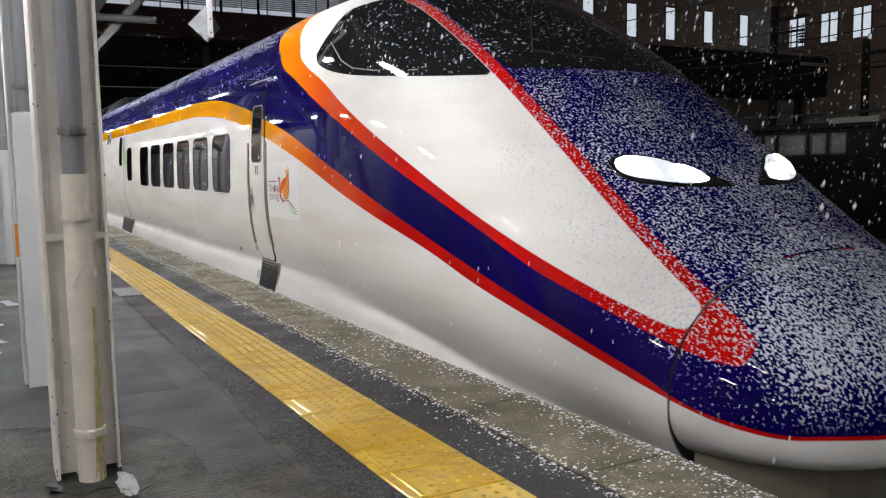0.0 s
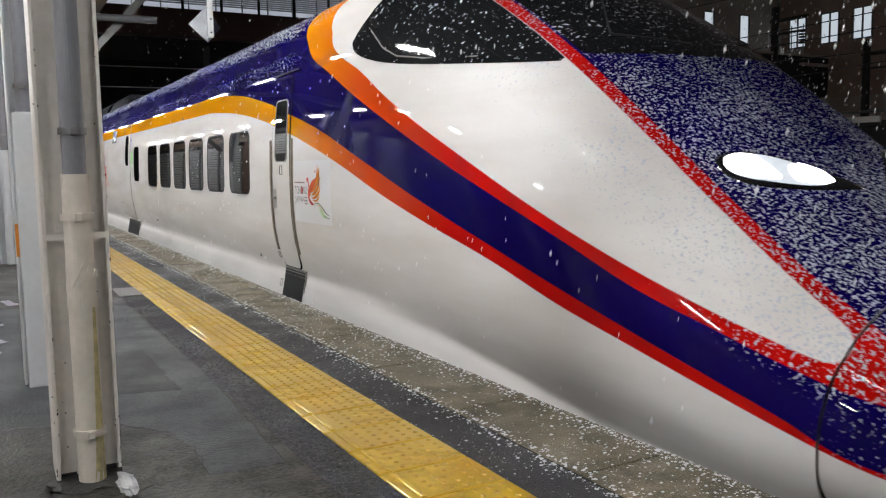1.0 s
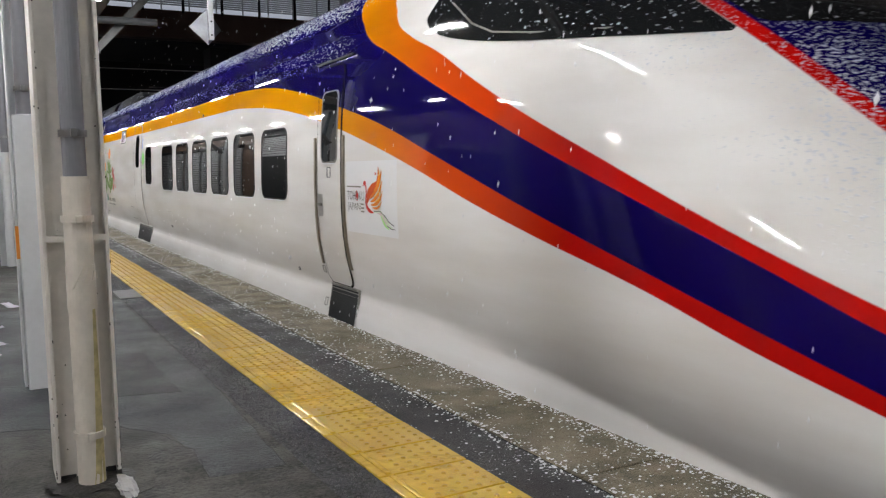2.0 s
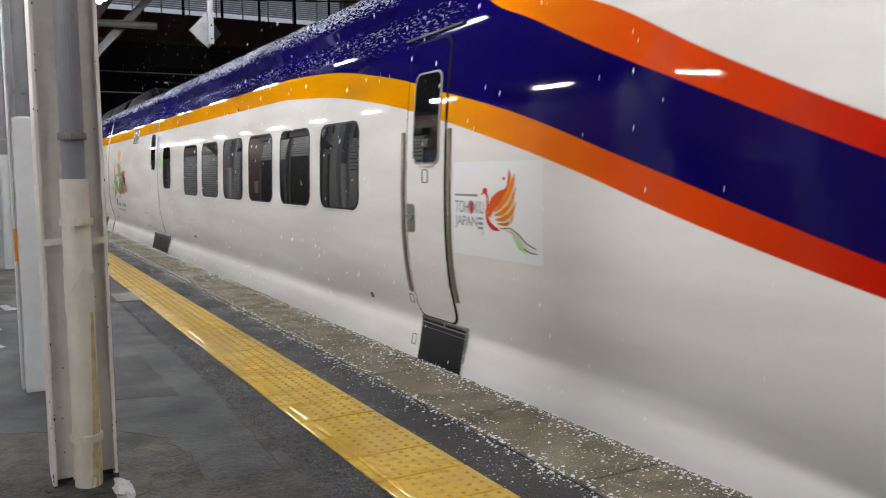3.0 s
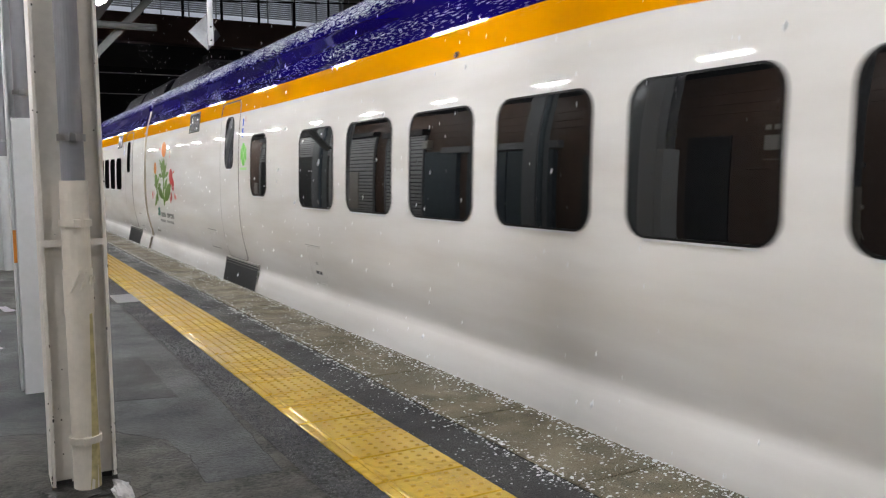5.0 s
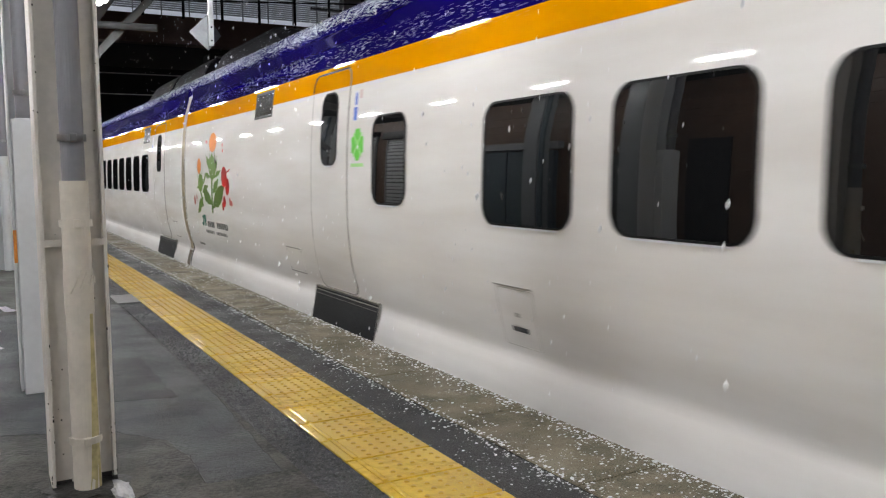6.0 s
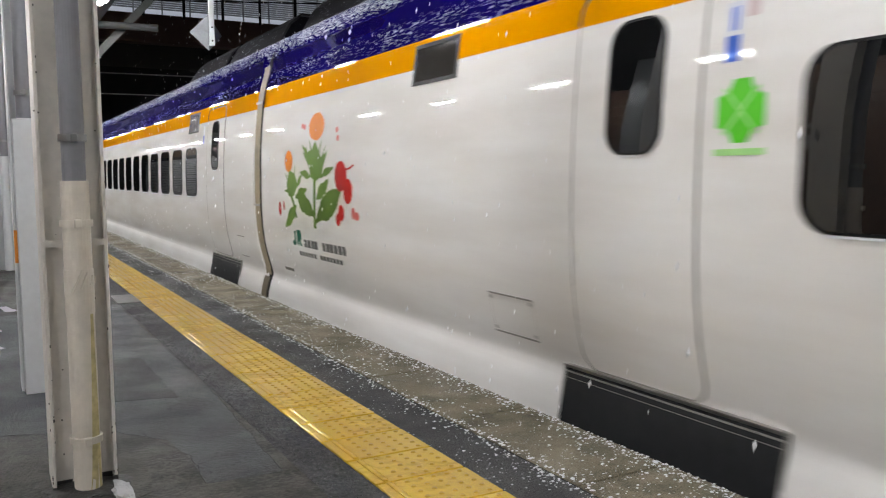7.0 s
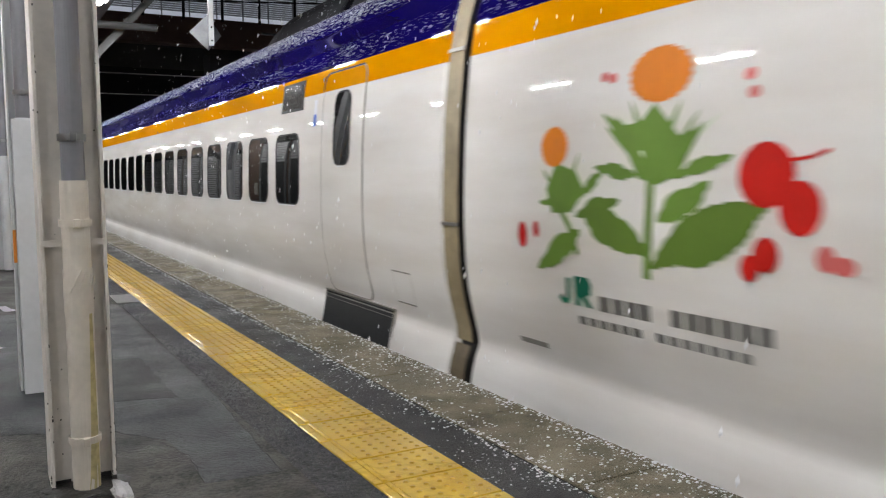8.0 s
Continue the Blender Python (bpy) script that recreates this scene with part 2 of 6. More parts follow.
    s2.inputs["Scale"].default_value, s2.inputs["Detail"].default_value = 2.6, 4
    # coarser, wind-drawn flecks on the roof
    mp3 = N.new("ShaderNodeMapping")
    mp3.inputs["Scale"].default_value = (1.0, 0.42, 1.3)
    mp3.inputs["Rotation"].default_value = (0.5, 0, 0)
    L.new(tc.outputs["Object"], mp3.inputs[0])
    s3 = N.new("ShaderNodeTexNoise")
    s3.inputs["Scale"].default_value, s3.inputs["Detail"].default_value, s3.inputs["Roughness"].default_value = 54, 2.0, 0.55
    L.new(mp3.outputs[0], s3.inputs["Vector"])
    for s in (s1, s2):
        L.new(mp2.outputs[0], s.inputs["Vector"])
    if nose:
        aft = step_up(u, 6.2, 0.5)
        fleck_noise = math_node("ADD", math_node("MULTIPLY", aft, s3.outputs["Fac"]), math_node("MULTIPLY", math_node("SUBTRACT", 1.0, aft), s1.outputs["Fac"]))
    else:
        fleck_noise = s3.outputs["Fac"]
    cover = N.new("ShaderNodeMapRange")
    cover.inputs[1].default_value, cover.inputs[2].default_value = (0.26, 0.74) if nose else (0.26, 0.66)
    cover.inputs[3].default_value, cover.inputs[4].default_value = 0.10, 0.0
    L.new(nz.outputs[2], cover.inputs[0])
    roof_cover = N.new("ShaderNodeMapRange")
    for i, k in enumerate((0.15, 0.52, 0.12, -0.015)):
        roof_cover.inputs[i + 1].default_value = k
    L.new(nz.outputs[2], roof_cover.inputs[0])
    if nose:
        front = N.new("ShaderNodeMapRange")
        front.inputs[1].default_value, front.inputs[2].default_value = 0.3, 2.6
        front.inputs[3].default_value, front.inputs[4].default_value = -0.055, 0.012
        L.new(u, front.inputs[0])
        base = math_node("ADD", cover.outputs[0], front.outputs[0])
        # flecks in plenty on the bluff tip, whose flank still faces the wind
        tip = N.new("ShaderNodeMapRange")
        tip.inputs[1].default_value, tip.inputs[2].default_value = 0.35, 0.95
        tip.inputs[3].default_value, tip.inputs[4].default_value = -0.04, 0.0
        L.new(u, tip.inputs[0])
        base = math_node("ADD", base, tip.outputs[0])
        base = math_node("MULTIPLY_ADD", step_up(x, 0.88, 0.06), 0.03, base)
        base = math_node("ADD", math_node("MULTIPLY", math_node("SUBTRACT", 1.0, aft), base), math_node("MULTIPLY", aft, math_node("ADD", roof_cover.outputs[0], -0.036)))
    else:
        base = roof_cover.outputs[0]
    val = math_node("MULTIPLY_ADD", math_node("SUBTRACT", s2.outputs["Fac"], 0.5), 0.22, fleck_noise)
    thr = math_node("SUBTRACT", val, math_node("ADD", base, 0.556 if nose else 0.528))
    flecks = step_up(thr, 0.02, 0.02)
    if nose:
        lim = math_node("MULTIPLY_ADD", aft, -0.11, 0.38)
        above = step_up(math_node("SUBTRACT", nz.outputs[2], lim), 0.0, 0.08)
    else:
        above = step_up(nz.outputs[2], 0.27, 0.06)
    if nose:
        above = math_node("MAXIMUM", above, math_node("MULTIPLY", step_up(math_node("SUBTRACT", 0.62, u), 0, 0.25), step_up(z, 0.0, 0.05)))
    flecks = math_node("MULTIPLY", flecks, above)
    high = step_up(z, 0.9, 0.1)
    if nose:
        high = math_node("MAXIMUM", high, math_node("SUBTRACT", 1.0, aft))
    flecks = math_node("MULTIPLY", flecks, high)
    col = mix(flecks, col, (0.60, 0.63, 0.69))
    rough = N.new("ShaderNodeMapRange")
    rough.inputs[3].default_value, rough.inputs[4].default_value = 0.38, 0.8
    L.new(flecks, rough.inputs[0])
    L.new(rough.outputs[0], bsdf.inputs["Roughness"])
    bsdf.inputs["Specular IOR Level"].default_value = 0.0
    gloss = math_node("MULTIPLY_ADD", above, -0.40, 0.5)
    L.new(math_node("MULTIPLY", gloss, math_node("SUBTRACT", 1.0, flecks)), bsdf.inputs["Coat Weight"])
    bsdf.inputs["Coat Roughness"].default_value = 0.035
    bp = N.new("ShaderNodeBump")
    bp.inputs["Strength"].default_value, bp.inputs["Distance"].default_value = 0.6, 0.012
    L.new(flecks, bp.inputs["Height"])
    # a little waviness of the sheet metal
    wv = N.new("ShaderNodeTexNoise")
    wv.inputs["Scale"].default_value = 1.7
    L.new(tc.outputs["Object"], wv.inputs["Vector"])
    bp2 = N.new("ShaderNodeBump")
    bp2.inputs["Strength"].default_value, bp2.inputs["Distance"].default_value = 0.10, 0.02
    L.new(wv.outputs["Fac"], bp2.inputs["Height"])
    L.new(bp2.outputs[0], bp.inputs["Normal"])
    L.new(bp.outputs[0], bsdf.inputs["Normal"])
    L.new(col, bsdf.inputs["Base Color"])
    return m


paint_nose = livery_material("nose_paint", True)
paint_coach = livery_material("coach_paint", False)
white_paint = mat("white_paint", (0.80, 0.79, 0.765), 0.2, var=0.04, scale=3, coat=0.2)
pane_glass = mat("dark_pane", (0.005, 0.0055, 0.006), 0.02, spec=0.85)


def flecked(name, tone=(0.010, 0.011, 0.012), smooth=0.05, spec=0.5, edge=0.790):
    """A dark smooth surface (laminated glass, a cowl) with wet snow flecks clinging to it."""
    m = mat(name, tone, smooth, spec=spec)
    nt = m.node_tree
    b = nt.nodes["Principled BSDF"]
    tc = nt.nodes.new("ShaderNodeTexCoord")
    mp = nt.nodes.new("ShaderNodeMapping")
    mp.inputs["Scale"].default_value = (1.0, 0.7, 0.7)
    n1 = nt.nodes.new("ShaderNodeTexNoise")
    n1.inputs["Scale"].default_value, n1.inputs["Detail"].default_value = 46, 2
    n2 = nt.nodes.new("ShaderNodeTexNoise")
    n2.inputs["Scale"].default_value, n2.inputs["Detail"].default_value = 3.0, 3
    nt.links.new(tc.outputs["Object"], mp.inputs[0])
    for n in (n1, n2):
        nt.links.new(mp.outputs[0], n.inputs["Vector"])
    add = nt.nodes.new("ShaderNodeMath")
    add.operation = "MULTIPLY_ADD"
    add.inputs[1].default_value = 0.25
    nt.links.new(n2.outputs["Fac"], add.inputs[0])
    nt.links.new(n1.outputs["Fac"], add.inputs[2])
    r = nt.nodes.new("ShaderNodeMapRange")
    r.inputs[1].default_value, r.inputs[2].default_value = edge, edge + 0.045
    nt.links.new(add.outputs[0], r.inputs[0])
    mx = nt.nodes.new("ShaderNodeMix")
    mx.data_type = "RGBA"
    mx.inputs[6].default_value, mx.inputs[7].default_value = (*tone, 1), (0.62, 0.65, 0.70, 1)
    nt.links.new(r.outputs[0], mx.inputs[0])
    nt.links.new(mx.outputs[2], b.inputs["Base Color"])
    rr = nt.nodes.new("ShaderNodeMapRange")
    rr.inputs[3].default_value, rr.inputs[4].default_value = smooth, 0.8
    nt.links.new(r.outputs[0], rr.inputs[0])
    nt.links.new(rr.outputs[0], b.inputs["Roughness"])
    return m


screen_glass = flecked("windscreen")
rubber = mat("black_rubber", (0.012, 0.012, 0.013), 0.55, bump=0.1, bscale=90)
skirt_drab = mat("drab_skirt", (0.30, 0.275, 0.215), 0.55, var=0.2, scale=4, bump=0.1, bscale=50)
rim_black = mat("rim_black", (0.006, 0.006, 0.0065), 0.4, spec=0.15)
gap_black = mat("gap_black", (0.006, 0.006, 0.006), 0.8)
step_black = mat("step_black", (0.012, 0.0125, 0.014), 0.5, spec=0.2, var=0.25, scale=14, bump=0.2, bscale=120)
rail_bronze = mat("rail_bronze", (0.25, 0.215, 0.165), 0.4, 0.5, var=0.25, scale=9)
steel = mat("brushed_steel", (0.42, 0.41, 0.39), 0.32, 0.9, var=0.12, scale=8)
beige_hood = mat("dirty_gangway", (0.30, 0.245, 0.150), 0.45, var=0.35, scale=5, bump=0.15, bscale=60)
brown_skirt = mat("brown_skirt", (0.13, 0.10, 0.062), 0.5, 0.3, var=0.4, scale=8, bump=0.2, bscale=50)
roof_grey = flecked("roof_shroud", (0.005, 0.005, 0.0065), 0.5, 0.1, 0.80)
lamp_white = mat("headlamp_glow", (1, 1, 1), 0.1, emit=((1.0, 0.95, 0.86), 16))
# the reflector's weak emission stands for lamp light caught in it
lamp_dim = mat("headlamp_reflector", (0.7, 0.72, 0.75), 0.1, 0.6, var=0.4, scale=9, emit=((0.85, 0.92, 1.0), 0.7))
lamp_lens = mat("lamp_lens", (0.02, 0.02, 0.022), 0.06, coat=1.0)
bar_grey = mat("bar_grey", (0.17, 0.17, 0.165), 0.5)
ink = mat("ink", (0.055, 0.055, 0.065), 0.5)
decal_red = mat("decal_red", (0.55, 0.02, 0.015), 0.3, spec=0.15, var=0.08)
decal_vermilion = mat("decal_vermilion", (0.60, 0.085, 0.012), 0.3, spec=0.15, var=0.1)
decal_pink = mat("decal_pink", (0.66, 0.16, 0.15), 0.3, spec=0.15)
decal_orange = mat("decal_orange", (0.72, 0.215, 0.012), 0.4, spec=0.15, var=0.08)
decal_gold = mat("decal_gold", (0.80, 0.40, 0.03), 0.3, spec=0.15)
decal_green = mat("decal_green", (0.145, 0.255, 0.045), 0.4, spec=0.15, var=0.08)
decal_leaf = mat("decal_leaf", (0.125, 0.212, 0.035), 0.4, spec=0.15, var=0.08)
decal_lime = mat("decal_lime", (0.11, 0.60, 0.03), 0.3, spec=0.15)
decal_lightlime = mat("decal_light_lime", (0.40, 0.74, 0.28), 0.3, spec=0.15)
decal_blue = mat("decal_blue", (0.05, 0.14, 0.62), 0.3, spec=0.15)
decal_pale = mat("decal_pale", (0.62, 0.70, 0.55), 0.3, spec=0.15)
decal_paper = mat("decal_paper", (0.70, 0.72, 0.78), 0.3, spec=0.15)
film_white = mat("film_white", (0.81, 0.815, 0.83), 0.38, spec=0.0, coat=0.5)
decal_blush = mat("decal_blush", (0.62, 0.50, 0.50), 0.4)
decal_teal = mat("decal_teal", (0.01, 0.16, 0.10), 0.3, spec=0.15)
display_dark = mat("display_dark", (0.014, 0.011, 0.008), 0.2, spec=0.12, var=0.2, scale=20)
line_grey = mat("panel_line", (0.25, 0.24, 0.22), 0.6)
seal_dark = mat("door_seal_rubber", (0.022, 0.021, 0.022), 0.9, spec=0.0)
seam_pale = mat("panel_seam", (0.50, 0.48, 0.45), 0.5)


# ---------------------------------------------------------------- pieces laid on the flank
def on_side(u, z, off=0.004):
    return Vector((-at_height(u, z) - off, u, z))


def decal(shape, off=0.004, thick=0.0):
    """A flat shape in (u, z), laid on the flank, with an optional edge of some depth."""
    bm = bmesh.new()
    vs = [bm.verts.new(on_side(u, z, off)) for u, z in shape]
    f = bm.faces.new(vs)
    if thick:
        r = bmesh.ops.extrude_face_region(bm, geom=[f])
        for v in r["geom"]:
            if isinstance(v, bmesh.types.BMVert):
                v.co.x += thick
    bmesh.ops.recalc_face_normals(bm, faces=bm.faces)
    if not thick:
        for g in bm.faces:
            if g.normal.x > 0:
                g.normal_flip()
    return bm


def join(bms):
    out = bmesh.new()
    for b in bms:
        me = bpy.data.meshes.new("tmp")
        b.to_mesh(me)
        b.free()
        out.from_mesh(me)
        bpy.data.meshes.remove(me)
    return out


def rounded(u0, z0, u1, z1, r, n=6, along=9):
    """A rectangle with rounded corners; its straight sides are cut up so that they follow the flank."""
    arcs = []
    for cu, cz, a0 in ((u1 - r, z1 - r, 0), (u0 + r, z1 - r, 90), (u0 + r, z0 + r, 180), (u1 - r, z0 + r, 270)):
        arcs.append([(cu + r * math.cos(radians(a0 + 90 * i / n)), cz + r * math.sin(radians(a0 + 90 * i / n))) for i in range(n + 1)])
    pts = []
    for arc, nxt in zip(arcs, arcs[1:] + arcs[:1]):
        (a, b), (c, d) = arc[-1], nxt[0]
        pts += arc + [(a + (c - a) * k / along, b + (d - b) * k / along) for k in range(1, along)]
    return pts


def slab(shape, off, rows=10):
    """A pane within the outline, made of bands so that it follows the flank's bow."""
    zs = [p[1] for p in shape]
    z0, z1 = min(zs), max(zs)
    bm = bmesh.new()

    def span(z):
        us = []
        n = len(shape)
        for i in range(n):
            (a, b), (c, d) = shape[i], shape[(i + 1) % n]
            if (b - z) * (d - z) <= 0 and b != d:
                us.append(a + (c - a) * (z - b) / (d - b))
        return min(us), max(us)
    levels = sorted({round(z, 4) for z in zs} | {z0 + (z1 - z0) * i / rows for i in range(rows + 1)})
    e = 1e-4
    levels = [min(max(z, z0 + e), z1 - e) for z in levels]
    prev = None
    for z in levels:
        a, b = span(z)
        cur = [bm.verts.new(on_side(a + (b - a) * k / 3, z, off)) for k in range(4)]
        if prev:
            for k in range(3):
                bm.faces.new((prev[k], cur[k], cur[k + 1], prev[k + 1]))
        prev = cur
    return bm


def ring(shape, inner, off, depth=0.01):
    """A frame between two outlines of equal count, standing proud by its depth."""
    bm = bmesh.new()
    n = len(shape)
    o0 = [bm.verts.new(on_side(u, z, 0.0)) for u, z in shape]
    o1 = [bm.verts.new(on_side(u, z, off)) for u, z in shape]
    i1 = [bm.verts.new(on_side(u, z, off)) for u, z in inner]
    i0 = [bm.verts.new(on_side(u, z, off - depth)) for u, z in inner]
    for k in range(n):
        j = (k + 1) % n
        for a, b in ((o0, o1), (o1, i1), (i1, i0)):
            bm.faces.new((a[k], a[j], b[j], b[k]))
    bmesh.ops.recalc_face_normals(bm, faces=bm.faces)
    return bm


def shrink(u0, z0, u1, z1, r, d, n=6):
    return rounded(u0 + d, z0 + d, u1 - d, z1 - d, max(0.01, r - d), n)


def train_window(car, u0, z0, u1, z1, r, name="window", lift=0.0):
    pane = part(name, slab(rounded(u0, z0, u1, z1, r), 0.004 + lift), pane_glass, car, "dark tinted train window pane", smooth=True)
    part("window_frame", ring(rounded(u0 - 0.008, z0 - 0.008, u1 + 0.008, z1 + 0.008, r), shrink(u0, z0, u1, z1, r, 0.004), 0.007 + lift), line_grey if lift > 0.01 else rim_black, pane)
    part("window_sill", join([decal([(u0 + r * 0.9, z0 - 0.019), (u1 - r * 0.9, z0 - 0.019), (u1 - r * 0.9, z0 - 0.010), (u0 + r * 0.9, z0 - 0.010)], 0.010 + lift, 0.009)]), snow_mat, pane, "thin line of snow")
    return pane


def strip(pairs, w, off=0.006, thick=0.006):
    """A narrow raised line along (u, z) points."""
    bms = []
    for (a, b), (c, d) in zip(pairs, pairs[1:]):
        l = math.hypot(c - a, d - b)
        nu, nz = -(d - b) / l * w / 2, (c - a) / l * w / 2
        bms.append(decal([(a + nu, b + nz), (c + nu, d + nz), (c - nu, d - nz), (a - nu, b - nz)], off, thick))
    return join(bms)


def outline(pts, w, off=0.004):
    return strip(pts + [pts[0]], w, off)


snow_mat = mat("fresh_snow", (0.78, 0.80, 0.83), 0.8, var=0.06, scale=30, bump=0.4, bscale=120)


def step_box(car, u0, u1):
    b = part("step_box", slab([(u0, -0.42), (u1, -0.42), (u1, 0.18), (u0, 0.18)], 0.012, 4), step_black, car, "black retractable step housing")
    part("step_edge", join([decal([(u0, 0.175), (u1, 0.175), (u1, 0.192), (u0, 0.192)], 0.03, 0.03)]), steel, b, "worn metal step edge")
    part("step_ledge", join([decal([(u0, 0.118), (u1, 0.118), (u1, 0.132), (u0, 0.132)], 0.024, 0.02), decal([(u0, 0.148), (u1, 0.148), (u1, 0.156), (u0, 0.156)], 0.026, 0.02)]), line_grey, b, "scuffed ledge of the step")
    for u in (u0 - 0.006, u1 + 0.006):
        part("step_frame", strip([(u, -0.42), (u, 0.19)], 0.012, 0.016, 0.016), line_grey, b)
    return b


def blob(cu, cz, ru, rz, n=18, tilt=0.0):
    c, s = math.cos(radians(tilt)), math.sin(radians(tilt))
    return [(cu + ru * math.cos(a) * c - rz * math.sin(a) * s, cz + ru * math.cos(a) * s + rz * math.sin(a) * c) for a in (2 * math.pi * i / n for i in range(n))]


def leaf_shape(u0, z0, u1, z1, w, n=9):
    """A pointed leaf from its stalk to its tip."""
    du, dz = u1 - u0, z1 - z0
    l = math.hypot(du, dz)
    nu, nz = -dz / l, du / l
    up = [(u0 + du * t + nu * w * math.sin(math.pi * t ** 0.8), z0 + dz * t + nz * w * math.sin(math.pi * t ** 0.8)) for t in (i / n for i in range(n + 1))]
    dn = [(u0 + du * t - nu * w * 0.6 * math.sin(math.pi * t), z0 + dz * t - nz * w * 0.6 * math.sin(math.pi * t)) for t in (i / n for i in range(n - 1, 0, -1))]
    return up + dn


def lettering(name, text, u_left, z_base, height, width, material, parent, off=0.006):
    """Words on the flank, read by someone on the platform, fitted into a width."""
    cu = bpy.data.curves.new(name, "FONT")
    cu.body, cu.size = text, 1.0
    cu.extrude = 0.0
    tmp = bpy.data.objects.new(name, cu)
    me = bpy.data.meshes.new_from_object(tmp)
    bpy.data.objects.remove(tmp)
    xs = [v.co.x for v in me.vertices]
    ys = [v.co.y for v in me.vertices]
    for v in me.vertices:
        fx = (v.co.x - min(xs)) / (max(xs) - min(xs)) * width
        fz = (v.co.y - min(ys)) / (max(ys) - min(ys)) * height
        v.co = on_side(u_left - fx, z_base + fz, off)
    me.materials.append(material)
    ob = new(name, me)
    ob.parent = parent
    return ob


def ribbon(pts, widths, off=0.005):
    """A smooth band along (u, z) points whose width changes on the way, laid on the flank."""
    n = len(pts)
    fine, wide = [], []
    for i in range(n - 1):
        p0, p1, p2, p3 = (Vector(pts[min(max(i + j, 0), n - 1)]) for j in (-1, 0, 1, 2))
        for k in range(5):
            t = k / 5
            fine.append(0.5 * (2 * p1 + (p2 - p0) * t + (2 * p0 - 5 * p1 + 4 * p2 - p3) * t * t + (3 * p1 - p0 - 3 * p2 + p3) * t ** 3))
            wide.append(widths[i] + (widths[i + 1] - widths[i]) * t)
    fine.append(Vector(pts[-1]))
    wide.append(widths[-1])
    bm = bmesh.new()
    prev = None
    for i, p in enumerate(fine):
        d = fine[min(i + 1, len(fine) - 1)] - fine[max(i - 1, 0)]
        d.normalize()
        row = [bm.verts.new(on_side(p.x - d.y * wide[i] * e, p.y + d.x * wide[i] * e, off)) for e in (-0.5, 0.5)]
        if prev:
            bm.faces.new((prev[0], prev[1], row[1], row[0]))
        prev = row
    return bm


# ---------------------------------------------------------------- lead car
def surface(u, x):
    """Height of the upper surface at u and sideways x."""
    pts = half(u)
    ax = abs(x)
    for (x0, z0), (x1, z1) in zip(pts[NDN:], pts[NDN + 1:]):
        if x1 <= ax <= x0 and x0 > x1:
            return z0 + (z1 - z0) * (x0 - ax) / (x0 - x1)
    return pts[-1][1]


def lens_patch(shape, sign, lift):
    """A bulged lens on the hood within an outline given in (x, u)."""
    cx = sum(p[0] for p in shape) / len(shape)
    cu = sum(p[1] for p in shape) / len(shape)
    bm = bmesh.new()
    rings = []
    for k, f in enumerate((1.0, 0.85, 0.6, 0.3)):
        h = lift * (1 - f**3) + 0.003
        rings.append([bm.verts.new((sign * (cx + (x - cx) * f), cu + (u - cu) * f, surface(cu + (u - cu) * f, cx + (x - cx) * f) + h)) for x, u in shape])
    low = [bm.verts.new((v.co.x, v.co.y, v.co.z - 0.02)) for v in rings[0]]
    rings.insert(0, low)
    n = len(shape)
    for a, b in zip(rings, rings[1:]):
        for i in range(n):
            bm.faces.new((a[i], a[(i + 1) % n], b[(i + 1) % n], b[i]))
    bm.faces.new(rings[-1])
    bmesh.ops.recalc_face_normals(bm, faces=bm.faces)
    return bm


def smooth_loop(pts, k=4):
    """A closed outline rounded through its points."""
    n = len(pts)
    out = []
    for i in range(n):
        p0, p1, p2, p3 = (Vector(pts[(i + j - 1) % n]) for j in range(4))
        for s in range(k):
            t = s / k
            out.append(tuple(0.5 * ((2 * p1) + (p2 - p0) * t + (2 * p0 - 5 * p1 + 4 * p2 - p3) * t * t + (3 * p1 - p0 - 3 * p2 + p3) * t ** 3)))
    return out


def width_at(u, z):
    return at_height(u, z) if z < half(u)[-1][1] else 0.0


